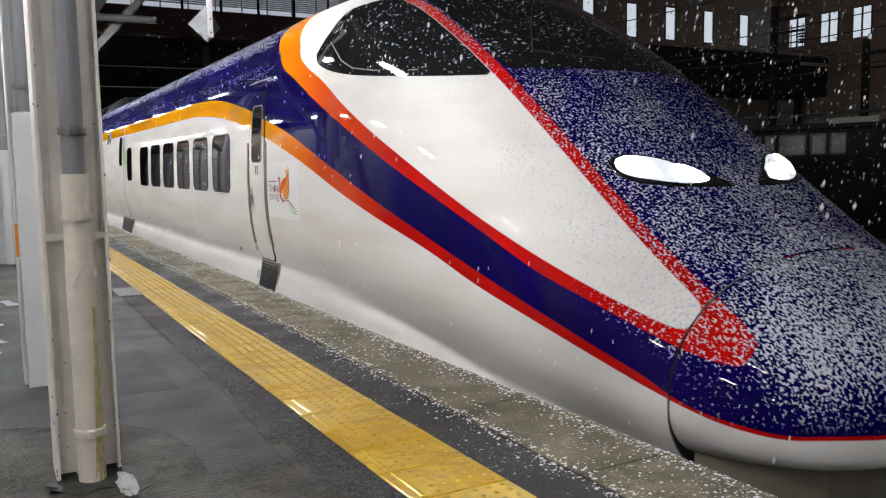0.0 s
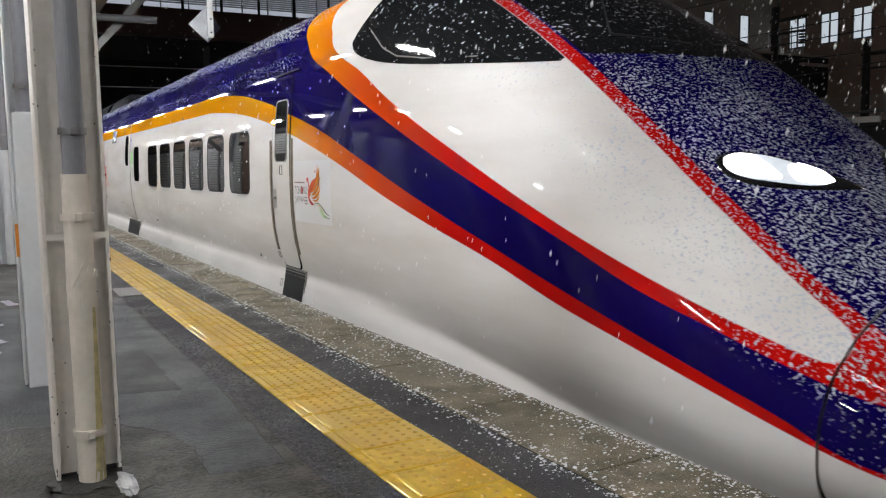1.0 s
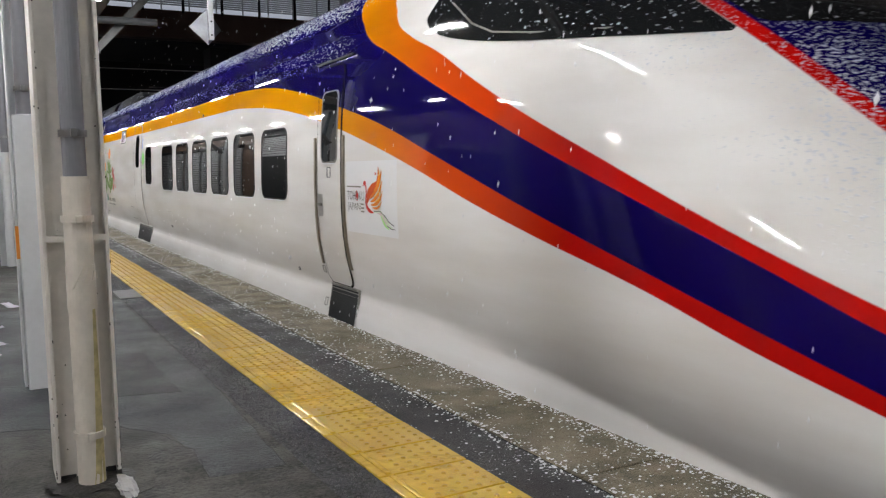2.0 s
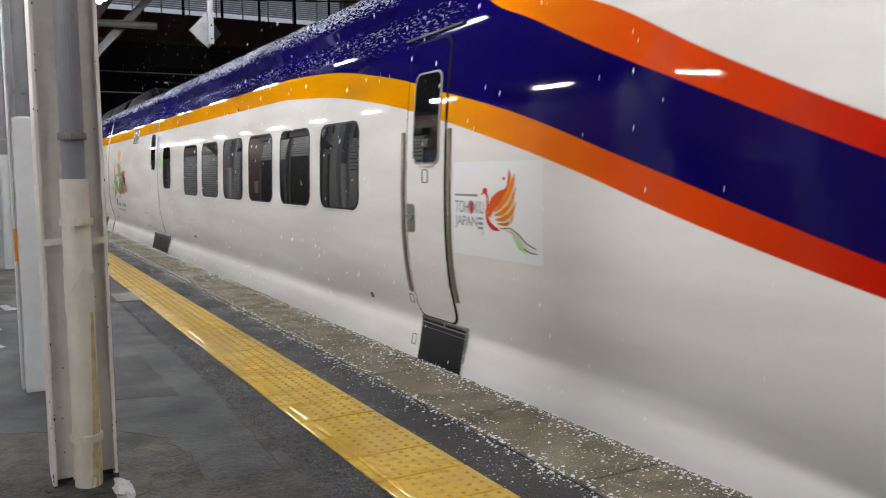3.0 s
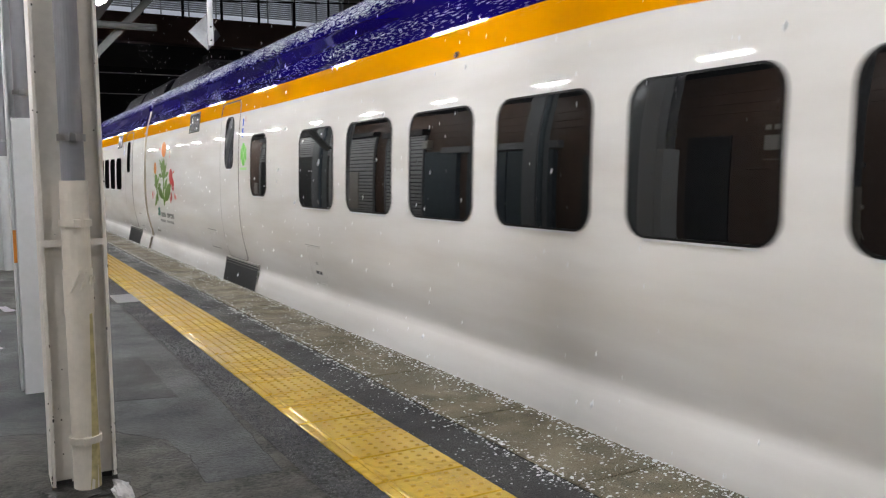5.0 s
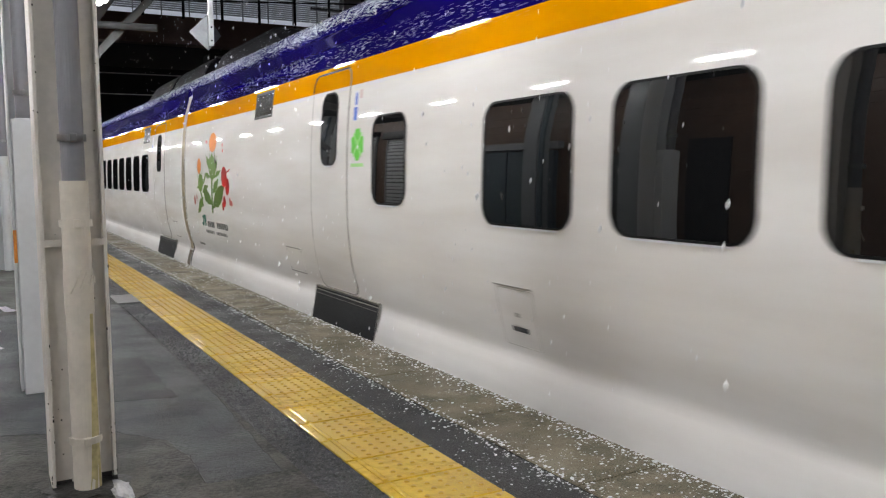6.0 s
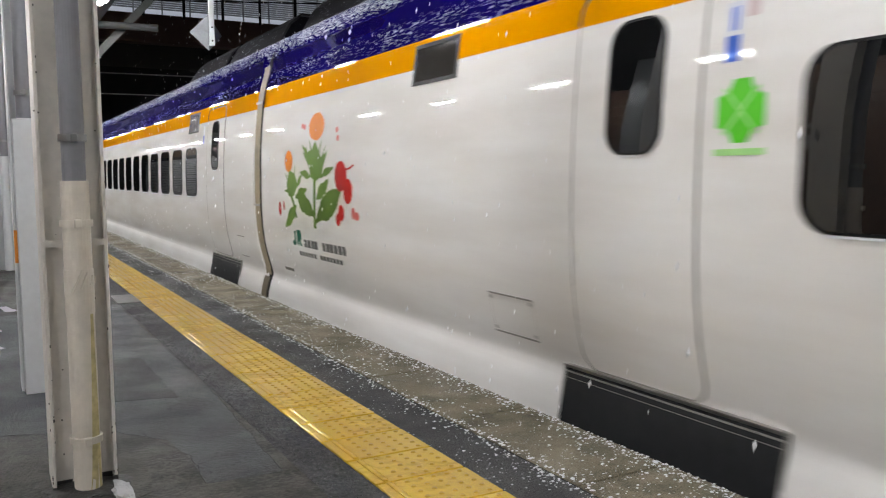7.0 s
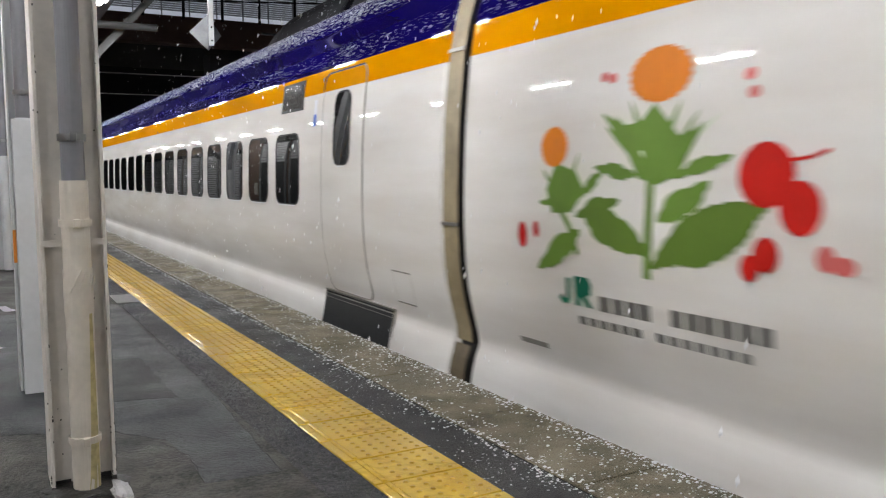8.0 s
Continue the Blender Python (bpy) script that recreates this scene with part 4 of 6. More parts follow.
def roof_cowl(car, a, b, first, last):
    """A dark cowl round the roof equipment: steep sides, a narrow top, ends upright (1) or ramped (0)."""
    bm = bmesh.new()
    sec = [(-1.12, 2.50), (-1.06, 2.72), (-1.00, 2.84), (-0.92, 2.98), (-0.80, 3.08), (0.80, 3.08), (0.92, 2.98), (1.00, 2.84), (1.06, 2.72), (1.12, 2.50)]
    rows = []
    for u, k in ((a, 0.2 + 0.75 * first), (a + 0.06, 0.3 + 0.7 * first), (a + 0.9, 0.85 + 0.15 * first), (a + 1.3, 1.0), (b - 1.3, 1.0), (b - 0.9, 0.85 + 0.15 * last), (b - 0.06, 0.3 + 0.7 * last), (b, 0.2 + 0.75 * last)):
        rows.append([bm.verts.new((x, u, 2.50 + (z - 2.50) * k)) for x, z in sec])
    for p, q in zip(rows, rows[1:]):
        for i in range(len(sec) - 1):
            bm.faces.new((p[i], p[i + 1], q[i + 1], q[i]))
    bm.faces.new(rows[0])
    bm.faces.new(rows[-1])
    bmesh.ops.recalc_face_normals(bm, faces=bm.faces)
    cowl = part("roof_cowl", bm, roof_grey, car, "dark snow-dusted cowl over the roof equipment")
    for u in (a + 0.02, b - 0.05):
        part("cowl_edge", boxed(-0.80, u, 3.07, 0.80, u + 0.03, 3.095), rubber, cowl)
    return cowl


# ---------------------------------------------------------------- second car
def second_car():
    car = empty("train_car")
    tagged(car, "white, violet and amber train coach with snow on its roof", "train car", "coaches of the train")
    part("body", loft([23.235, 23.26] + steps(23.4, 43.4, 30), close_first=True, close_last=True), paint_coach, car, smooth=True)
    # gangway hood between the coaches
    g = part("gangway_hood", slab([(23.03, 0.12), (23.222, 0.12), (23.222, 2.42), (23.03, 2.42)], -0.014, 24), beige_hood, car, "grimy beige gangway hood", smooth=True)
    part("gangway_gap", slab([(22.925, -0.4), (23.25, -0.4), (23.25, 2.6), (22.925, 2.6)], -0.06, 24), gap_black, g)
    for z in (0.90, 2.02):
        part("hood_clamp", strip([(23.025, z), (23.228, z)], 0.022, 0.0, 0.012), steel, g)
    part("hood_skirt", slab([(23.03, -0.4), (23.222, -0.4), (23.222, 0.10), (23.03, 0.10)], -0.005, 6), brown_skirt, g)
    d = part("door", slab(rounded(24.52, 0.20, 25.42, 2.10, 0.10), 0.006, 24), paint_coach, car, "closed white sliding passenger door", smooth=True)
    part("door_seal", ring(rounded(24.512, 0.192, 25.428, 2.108, 0.105), rounded(24.522, 0.202, 25.418, 2.098, 0.10), 0.0070), line_grey, d)
    train_window(d, 24.79, 1.31, 25.12, 1.92, 0.11, "door_window", 0.008)
    part("door_header", strip([(25.425, 1.96), (25.423, 2.03), (25.39, 2.088), (25.32, 2.107), (24.58, 2.107)], 0.013, 0.011, 0.008), rubber, d)
    step_box(car, 24.15, 25.56)
    disp = part("destination_sign", slab([(25.98, 1.85), (26.58, 1.85), (26.58, 2.10), (25.98, 2.10)], 0.004, 4), display_dark, car, "dark destination display")
    part("sign_frame", ring([(25.965, 1.835), (26.595, 1.835), (26.595, 2.115), (25.965, 2.115)], [(25.99, 1.86), (26.57, 1.86), (26.57, 2.09), (25.99, 2.09)], 0.008), rubber, disp)
    n = part("notice", decal([(25.58, 1.66), (25.66, 1.66), (25.66, 1.90), (25.58, 1.90)]), decal_paper, car, "blue and white car notice")
    part("notice_field", decal([(25.585, 1.665), (25.655, 1.665), (25.655, 1.77), (25.585, 1.77)], 0.006), decal_blue, n)
    for k in range(17):
        train_window(car, 26.03 + 0.98 * k, 0.945, 26.72 + 0.98 * k, 1.62, 0.12)
    h = part("hatch", outline(rounded(23.75, 0.265, 24.05, 0.505, 0.01, 1), 0.004, 0.0015), seam_pale, car, "flush service hatch")
    for z in (0.265, 0.505):
        part("hatch_bar", strip([(23.75, z), (24.05, z)], 0.010, 0.007), line_grey, h)
    part("roof_vent_mark", decal(blob(33.4, 1.975, 0.018, 0.02, 10), 0.01, 0.01), ink, car)
    roof_cowl(car, 23.42, 25.75, 1.0, 1.0)
    roof_cowl(car, 25.95, 29.3, 1.0, 0.0)
    return car


lead = lead_car()
coach = second_car()


# ---------------------------------------------------------------- platform and track
def ground_material(name, dark, light, snow_amount, scale, rough=(0.35, 0.75), bump=0.5, gritty=140, mottle=0.45):
    """Wet asphalt or concrete: two scales of tone, fine grit, damp gloss, and a dusting of snow in flecks."""
    m = bpy.data.materials.new(name)
    m.use_nodes = True
    nt = m.node_tree
    N, L = nt.nodes, nt.links
    b = N["Principled BSDF"]
    b.inputs["Specular IOR Level"].default_value = 0.5 if mottle == 0.0 else 0.15
    geo = N.new("ShaderNodeNewGeometry")

    def noise(sc, detail=6, rg=0.6):
        n = N.new("ShaderNodeTexNoise")
        n.inputs["Scale"].default_value, n.inputs["Detail"].default_value, n.inputs["Roughness"].default_value = sc, detail, rg
        L.new(geo.outputs["Position"], n.inputs["Vector"])
        return n.outputs["Fac"]

    def ramp(v, a, c, lo=0.0, hi=1.0):
        r = N.new("ShaderNodeMapRange")
        for i, k in enumerate((a, c, lo, hi)):
            r.inputs[i + 1].default_value = k
        L.new(v, r.inputs[0])
        return r.outputs[0]

    def mix(f, a, c, mode="MIX"):
        n = N.new("ShaderNodeMix")
        n.data_type, n.blend_type = "RGBA", mode
        if isinstance(f, float):
            n.inputs[0].default_value = f
        else:
            L.new(f, n.inputs[0])
        for i, v in ((6, a), (7, c)):
            if isinstance(v, tuple):
                n.inputs[i].default_value = (*v, 1)
            else:
                L.new(v, n.inputs[i])
        return n.outputs[2]
    big, grit = noise(scale, 8), noise(gritty, 3, 0.7)
    col = mix(ramp(big, 0.42, 0.60), dark, light)
    col = mix(ramp(grit, 0.46, 0.62), col, mix(0.85, col, light))
    if mottle:
        col = mix(ramp(grit, 0.46, 0.36, 0.0, 0.75), col, mix(0.6, dark, (0.004, 0.004, 0.004)))
    stain = noise(0.7, 5)
    col = mix(ramp(stain, 0.42, 0.66, 0.0, 0.7), col, dark)
    col = mix(ramp(noise(5.0, 6, 0.7), 0.52, 0.62, 0.0, mottle), col, mix(0.6, dark, (0.02, 0.02, 0.02)))
    if snow_amount:
        fine = noise(46, 2, 0.5)
        broad = noise(1.6, 4)
        sm = N.new("ShaderNodeMath")
        sm.operation = "MULTIPLY_ADD"
        L.new(broad, sm.inputs[0])
        sm.inputs[1].default_value = 0.28
        L.new(fine, sm.inputs[2])
        edge = 0.87 - snow_amount
        col = mix(ramp(sm.outputs[0], edge, edge + 0.03), col, (0.72, 0.74, 0.78))
    L.new(col, b.inputs["Base Color"])
    L.new(ramp(noise(1.3, 5), 0.35, 0.65, *rough), b.inputs["Roughness"])
    bp = N.new("ShaderNodeBump")
    bp.inputs["Strength"].default_value, bp.inputs["Distance"].default_value = bump, 0.006
    L.new(grit, bp.inputs["Height"])
    if mottle == 0.0:
        # water lies uneven on the blocks
        film = N.new("ShaderNodeMath")
        film.operation = "MULTIPLY"
        L.new(noise(9, 4, 0.6), film.inputs[0])
        L.new(ramp(noise(2.6, 3), 0.53, 0.61, 0.04, 1.0), film.inputs[1])
        wet = N.new("ShaderNodeBump")
        wet.inputs["Strength"].default_value, wet.inputs["Distance"].default_value = 1.0, 0.018
        L.new(film.outputs[0], wet.inputs["Height"])
        b.inputs["Coat Weight"].default_value = 0.7
        b.inputs["Coat Roughness"].default_value = 0.05
        L.new(wet.outputs[0], b.inputs["Coat Normal"])
    L.new(bp.outputs[0], b.inputs["Normal"])
    return m


asphalt = ground_material("old_asphalt", (0.014, 0.0135, 0.012), (0.088, 0.084, 0.073), 0.0, 5.5, (0.30, 0.65), 1.0, 50, 0.8)
asphalt_patch = ground_material("asphalt_patch", (0.024, 0.026, 0.029), (0.066, 0.070, 0.075), 0.0, 3.0, (0.28, 0.55), 1.0, 60, 0.3)
asphalt_dark = ground_material("asphalt_dark", (0.014, 0.015, 0.015), (0.027, 0.028, 0.029), 0.0, 3.0, (0.32, 0.6), 0.5, 90)
asphalt_worn = ground_material("asphalt_worn", (0.035, 0.034, 0.029), (0.095, 0.090, 0.076), 0.0, 6.0, (0.4, 0.7), 0.8, 80)
asphalt_coarse = ground_material("coarse_asphalt", (0.010, 0.010, 0.012), (0.080, 0.081, 0.084), 0.0, 22.0, (0.3, 0.7), 1.0, 75)
asphalt_edge = ground_material("edge_asphalt", (0.024, 0.025, 0.028), (0.058, 0.059, 0.062), 0.05, 5.0, (0.3, 0.6), 0.5)
slab_stone = ground_material("edge_slab", (0.105, 0.092, 0.062), (0.285, 0.25, 0.18), 0.03, 3.5, (0.4, 0.7), 0.5)
concrete_grey = mat("concrete", (0.22, 0.21, 0.20), 0.75, var=0.25, scale=3, bump=0.3, bscale=60)
ballast_mat = mat("ballast", (0.07, 0.065, 0.06), 0.9, var=0.5, scale=14, bump=0.9, bscale=25)
rail_mat = mat("rail_steel", (0.20, 0.15, 0.11), 0.4, 0.8, var=0.3, scale=20)
tile_yellow = ground_material("tactile_yellow", (0.56, 0.335, 0.004), (0.70, 0.46, 0.008), 0.0, 4.0, (0.30, 0.5), 0.16, 140, 0.0)
# studs a darker yellow: dirt, plus their shadow sides put into the colour
stud_yellow = mat("dirty_shaded_stud", (0.45, 0.27, 0.008), 0.3, var=0.2, scale=30)
iron_plate = mat("iron_plate", (0.16, 0.155, 0.15), 0.5, 0.3, var=0.3, scale=9, bump=0.3, bscale=70)

ground = tagged(obj("ground", boxed(-220, -220, -1.45, 220, 220, -1.25), ballast_mat), "dark ballast and ground along the tracks", "ground", kind="structure")
for k, cx in enumerate((TRACK_X, TRACK_X + 4.6)):
    for sx in (-0.7175, 0.7175):
        bm = boxed(cx + sx - 0.035, -60, -1.14, cx + sx + 0.035, 90, -1.10, 0.006)
        box(bm, cx + sx - 0.012, -60, -1.22, cx + sx + 0.012, 90, -1.14)
        box(bm, cx + sx - 0.065, -60, -1.25, cx + sx + 0.065, 90, -1.22)
        tagged(obj("rail", bm, rail_mat), "rusty steel rail on dark ballast", "rail", "track rails", "structure")

Y0, Y1 = -16.0, 70.0
platform = tagged(obj("platform", boxed(-7.0, Y0, -1.25, 2.37, Y1, -0.05), concrete_grey), "concrete station platform body", "platform", kind="structure")
pavement = tagged(obj("pavement", boxed(-7.0, Y0, -0.05, 1.088, Y1, 0.0), asphalt), "grey worn asphalt platform surface", "pavement", kind="structure")
tagged(obj("coarse_strip", boxed(1.092, Y0, -0.05, 1.288, Y1, -0.001), asphalt_coarse), "coarse dark asphalt strip beside the yellow blocks", "pavement", kind="structure")
tagged(obj("edge_strip", boxed(1.70, Y0, -0.05, 1.965, Y1, -0.002), asphalt_edge), "dark damp asphalt strip with blown snow", "pavement", kind="structure")


def patch(name, pts, z, material, label):
    """A repair in the pavement: a thin sheet with an uneven outline."""
    bm = bmesh.new()
    loop = []
    n = len(pts)
    for i in range(n):
        a, b = Vector(pts[i]), Vector(pts[(i + 1) % n])
        k = max(2, int((b - a).length / 0.08))
        for j in range(k):
            p = a + (b - a) * j / k
            loop.append((p.x + random.uniform(-0.008, 0.008), p.y + random.uniform(-0.012, 0.012)))
    f = bm.faces.new([bm.verts.new((x, y, z)) for x, y in loop])
    r = bmesh.ops.extrude_face_region(bm, geom=[f])
    for v in r["geom"]:
        if isinstance(v, bmesh.types.BMVert):
            v.co.z -= z + 0.004
    bmesh.ops.recalc_face_normals(bm, faces=bm.faces)
    return tagged(obj(name, bm, material), label, "pavement", kind="structure")


patch("pavement_patch", [(0.711, 3.235), (1.02, 3.21), (1.085, 4.8), (1.06, 8.2), (-0.4, 8.2), (-0.4, 4.5), (0.483, 4.156), (0.693, 3.877), (0.724, 3.546)], 0.0016, asphalt_patch, "smooth damp grey asphalt repair")
patch("pavement_patch_1", [(0.50, 4.72), (0.882, 4.615), (0.87, 5.76), (0.60, 5.85)], 0.003, asphalt_dark, "darker damp asphalt repair")
patch("pavement_patch_3", [(0.38, 3.18), (0.50, 3.25), (0.545, 3.46), (0.54, 3.66), (0.44, 3.75), (0.34, 3.70)], 0.003, asphalt_worn, "old worn lump of grey asphalt by the column")
patch("pavement_patch_2", [(0.72, 9.6), (1.05, 9.6), (1.05, 16), (0.72, 16)], 0.004, asphalt_patch, "smooth dark asphalt repair")
tagged(obj("cover_plate", boxed(1.07, 8.35, -0.01, 1.285, 8.95, 0.012, 0.004), iron_plate), "grey iron cover plate set in the platform", "cover plate")


def crack(pts, w=0.0017):
    bm = bmesh.new()
    for (a, b), (c, d) in zip(pts, pts[1:]):
        p, q = Vector((a, b, 0)), Vector((c, d, 0))
        n = Vector((-(q - p).y, (q - p).x, 0)).normalized() * w
        k = random.uniform(0.3, 1.0)
        bm.faces.new([bm.verts.new(v + Vector((0, 0, 0.0042))) for v in (p - n * k, p + n * k, q + n * 0.8, q - n * 0.8)])
    return bm


JOINT_X = 1.9655


def wander(x0, y0, x1, y1, n, amp):
    return [(x0 + (x1 - x0) * i / n + random.uniform(-amp, amp), y0 + (y1 - y0) * i / n + random.uniform(-amp, amp)) for i in range(n + 1)]


for w in (wander(-0.5, 5.0, 0.3, 4.4, 10, 0.03), wander(0.711, 3.235, 0.73, 3.6, 7, 0.008), wander(0.73, 3.6, 0.60, 4.03, 7, 0.01), wander(0.76, 3.23, 1.02, 3.205, 8, 0.008), wander(1.02, 3.21, 1.085, 4.8, 22, 0.006), wander(1.085, 4.8, 1.06, 7.5, 24, 0.006), wander(0.62, 4.68, 0.882, 4.612, 7, 0.01), wander(0.60, 5.86, 0.82, 5.77, 6, 0.015), wander(0.05, 3.55, 0.3, 3.3, 6, 0.02)):
    tagged(obj("crack", crack(w), gap_black), "thin crack in the worn asphalt", "crack", kind="structure")
seam = crack(wander(JOINT_X, 1.2, JOINT_X, 16, 120, 0.004), 0.0055)
for v in seam.verts:
    v.co.z = 0.0005
tagged(obj("joint", seam, gap_black), "dark open joint between asphalt and edge slabs", "joint", kind="structure")

# columns of the canopy
steel_white = mat("painted_steel", (0.74, 0.705, 0.65), 0.45, var=0.14, scale=3.0, bump=0.15, bscale=30)
steel_cool = mat("painted_steel_white", (0.66, 0.68, 0.70), 0.4, var=0.08, scale=3.0, bump=0.1, bscale=30)
pvc = mat("grey_pipe", (0.22, 0.225, 0.25), 0.3, var=0.08, scale=5)
pipe_cream = mat("cream_pipe_paint", (0.70, 0.65, 0.57), 0.4, var=0.12, scale=6, bump=0.1, bscale=40)
pipe_cool = mat("white_pipe_paint", (0.68, 0.70, 0.72), 0.4, var=0.08, scale=6)
dirt_mat = mat("foot_dirt", (0.018, 0.017, 0.016), 0.5, var=0.4, scale=12, bump=0.5, bscale=60)
stain_yellow = mat("yellow_stain", (0.50, 0.43, 0.22), 0.5, var=0.3, scale=20)
galv = mat("galvanised", (0.30, 0.31, 0.32), 0.32, 0.9, var=0.15, scale=10)
orange_tape = mat("orange_plate", (0.75, 0.27, 0.03), 0.4, var=0.06)


def column(name, cx, cy, w, paint, pipe_paint, px, py, r, sleeve, label, clamps):
    """A steel H column open towards the camera, with a rain pipe in its groove."""
    c = empty(name, cx, cy, 0)
    tagged(c, label, "column", "canopy columns")
    t = 0.014
    top = 3.85
    part("flange", boxed(-w / 2, 0, 0, -w / 2 + t, w, top, 0.003), paint, c)
    part("flange", boxed(w / 2 - t, 0, 0, w / 2, w, top, 0.003), paint, c)
    part("web", boxed(-w / 2 + t, 0.045, 0, w / 2 - t, 0.057, top), paint, c)
    lx, ly = px - cx, py - cy
    bm = rod(bmesh.new(), (lx, ly, sleeve - 0.02), (lx, ly, top), r * 0.94, 24)
    pipe = part("rain_pipe", bm, pvc, c, "grey plastic rain pipe", smooth=False)
    part("pipe_sleeve", rod(bmesh.new(), (lx, ly, 0.0), (lx, ly, sleeve), r * 1.12, 24), pipe_paint, pipe, "cream-painted lower pipe")
    for z in clamps:
        bm = bmesh.new()
        k = r * (1.0 if z > sleeve else 1.18)
        rod(bm, (lx, ly, z - 0.013), (lx, ly, z + 0.013), k + 0.006, 24)
        box(bm, lx - 0.012, ly - k - 0.022, z - 0.016, lx + 0.012, ly - k + 0.004, z + 0.016, 0.003)
        part("pipe_clamp", bm, galv if z > sleeve else pipe_paint, pipe, "pipe clamp")
    return c


col1 = column("canopy_column", 0.295, 3.44, 0.235, steel_white, pipe_cream, 0.300, 3.40, 0.045, 1.205, "cream steel H column with a grey rain pipe", (1.365, 1.045, 0.21))
bm = bmesh.new()
for sx in (-0.035, 0.0, 0.035, 0.05):
    rod(bm, (0.005 + sx, -0.105, 0.80 + sx * 0.4), (0.03 + sx * 0.5, -0.100, 0.86 - sx * 0.3), 0.004, 6)
part("tape_wrap", bm, pipe_cream, col1, "crumpled tape round the pipe joint")
part("tape_band", rod(bmesh.new(), (0.005, -0.04, 0.70), (0.005, -0.04, 0.87), 0.053, 24), pipe_cream, col1)
bm = bmesh.new()
prev = None
for i in range(13):
    z = 0.004 + 0.70 * i / 12
    spread = 46 - 34 * (i / 12) ** 0.6
    row = [bm.verts.new((0.005 + 0.0512 * math.cos(radians(a)), -0.04 + 0.0512 * math.sin(radians(a)), z)) for a in (-42 - spread, -42 - spread * 0.4, -42 + spread * 0.2, -42 + spread * 0.5)]
    if prev:
        for k in range(3):
            bm.faces.new((prev[k], prev[k + 1], row[k + 1], row[k]))
    prev = row
part("drip_stain", bm, stain_yellow, col1, "yellow drip stain", smooth=True)
rng = random.Random(21)
bm = bmesh.new()
for _ in range(34):
    sx = rng.choice((-0.1175, -0.1035, 0.1035, 0.1175))
    z = 0.02 + 1.9 * rng.random() ** 2.2
    a, b = rng.uniform(0.001, 0.0028), rng.uniform(0.0015, 0.006)
    box(bm, sx - a, -0.0012, z - b, sx + a, 0.0006, z + b)
for _ in range(9):
    x, z = rng.uniform(-0.09, -0.05) if rng.random() < 0.5 else rng.uniform(0.055, 0.1), rng.uniform(0.02, 1.8)
    a = rng.uniform(0.0012, 0.003)
    box(bm, x - a, 0.0440, z - a, x + a, 0.0456, z + a)
part("paint_chip", bm, dirt_mat, col1, "dark chips in the paint")
part("foot_grime", join([boxed(-0.1035, 0.0435, 0.0, -0.045, 0.0465, 0.028), boxed(0.055, 0.0435, 0.0, 0.1035, 0.0465, 0.035), boxed(-0.119, -0.002, 0.0, -0.102, 0.02, 0.018), boxed(0.102, -0.002, 0.0, 0.119, 0.02, 0.03)]), dirt_mat, col1, "black grime at the foot")
part("cross_strap", join([boxed(-0.115, -0.006, 0.955, -0.03, 0.0, 0.98), boxed(0.05, -0.006, 0.955, 0.118, 0.0, 0.98)]), steel_white, col1)
col2 = column("canopy_column", 0.235, 5.20, 0.20, steel_cool, pipe_cool, 0.215, 5.16, 0.042, 1.545, "white steel column with a boxed rain pipe", (1.685,))
part("boxing", boxed(-0.084, -0.09, 0.0, 0.10, -0.005, 1.54, 0.006), steel_cool, col2, "white boxed casing")
part("warning_plate", boxed(-0.101, -0.006, 0.74, -0.068, -0.001, 0.925, 0.001), orange_tape, col2, "orange warning plate")
column("canopy_column", 0.25, 12.30, 0.25, steel_cool, pipe_cool, 0.255, 12.26, 0.05, 1.5, "white steel column with a rain pipe", (1.7,))
column("canopy_column", 0.25, 19.2, 0.25, steel_cool, pipe_cool, 0.255, 19.16, 0.05, 1.5, "white steel column with a rain pipe", (1.7,))

# wet bag and dirt at the column's foot
bm = bmesh.new()
bmesh.ops.create_icosphere(bm, subdivisions=3, radius=1)
for v in bm.verts:
    n = noise.noise(v.co * 2.3)
    v.co = Vector((v.co.x * 0.155 * (1 + 0.3 * n), v.co.y * 0.13 * (1 + 0.3 * n), max(0, v.co.z) * 0.02))
for v in bm.verts:
    v.co += Vector((0.30, 3.42, 0.001))
tagged(obj("foot_dirt", bm, dirt_mat), "dark damp dirt round the column's foot", "dirt", kind="structure")
bag = mat("crumpled_bag", (0.42, 0.42, 0.43), 0.35, var=0.1, scale=30, bump=0.3, bscale=50)
bm = bmesh.new()
bmesh.ops.create_icosphere(bm, subdivisions=3, radius=1)
for v in bm.verts:
    n = noise.noise(v.co * 3.1) + 0.5 * noise.noise(v.co * 7.0)
    v.co = Vector((0.412 + v.co.x * 0.034 * (1 + 0.4 * n), 3.29 + v.co.y * 0.13 * (1 + 0.4 * n), max(0.002, 0.010 + v.co.z * 0.016 * (1 + 0.5 * n))))
tagged(obj("plastic_bag", bm, bag), "crumpled white plastic scrap by the column's foot", "litter")
paper = mat("litter_paper", (0.66, 0.64, 0.70), 0.6, var=0.05)
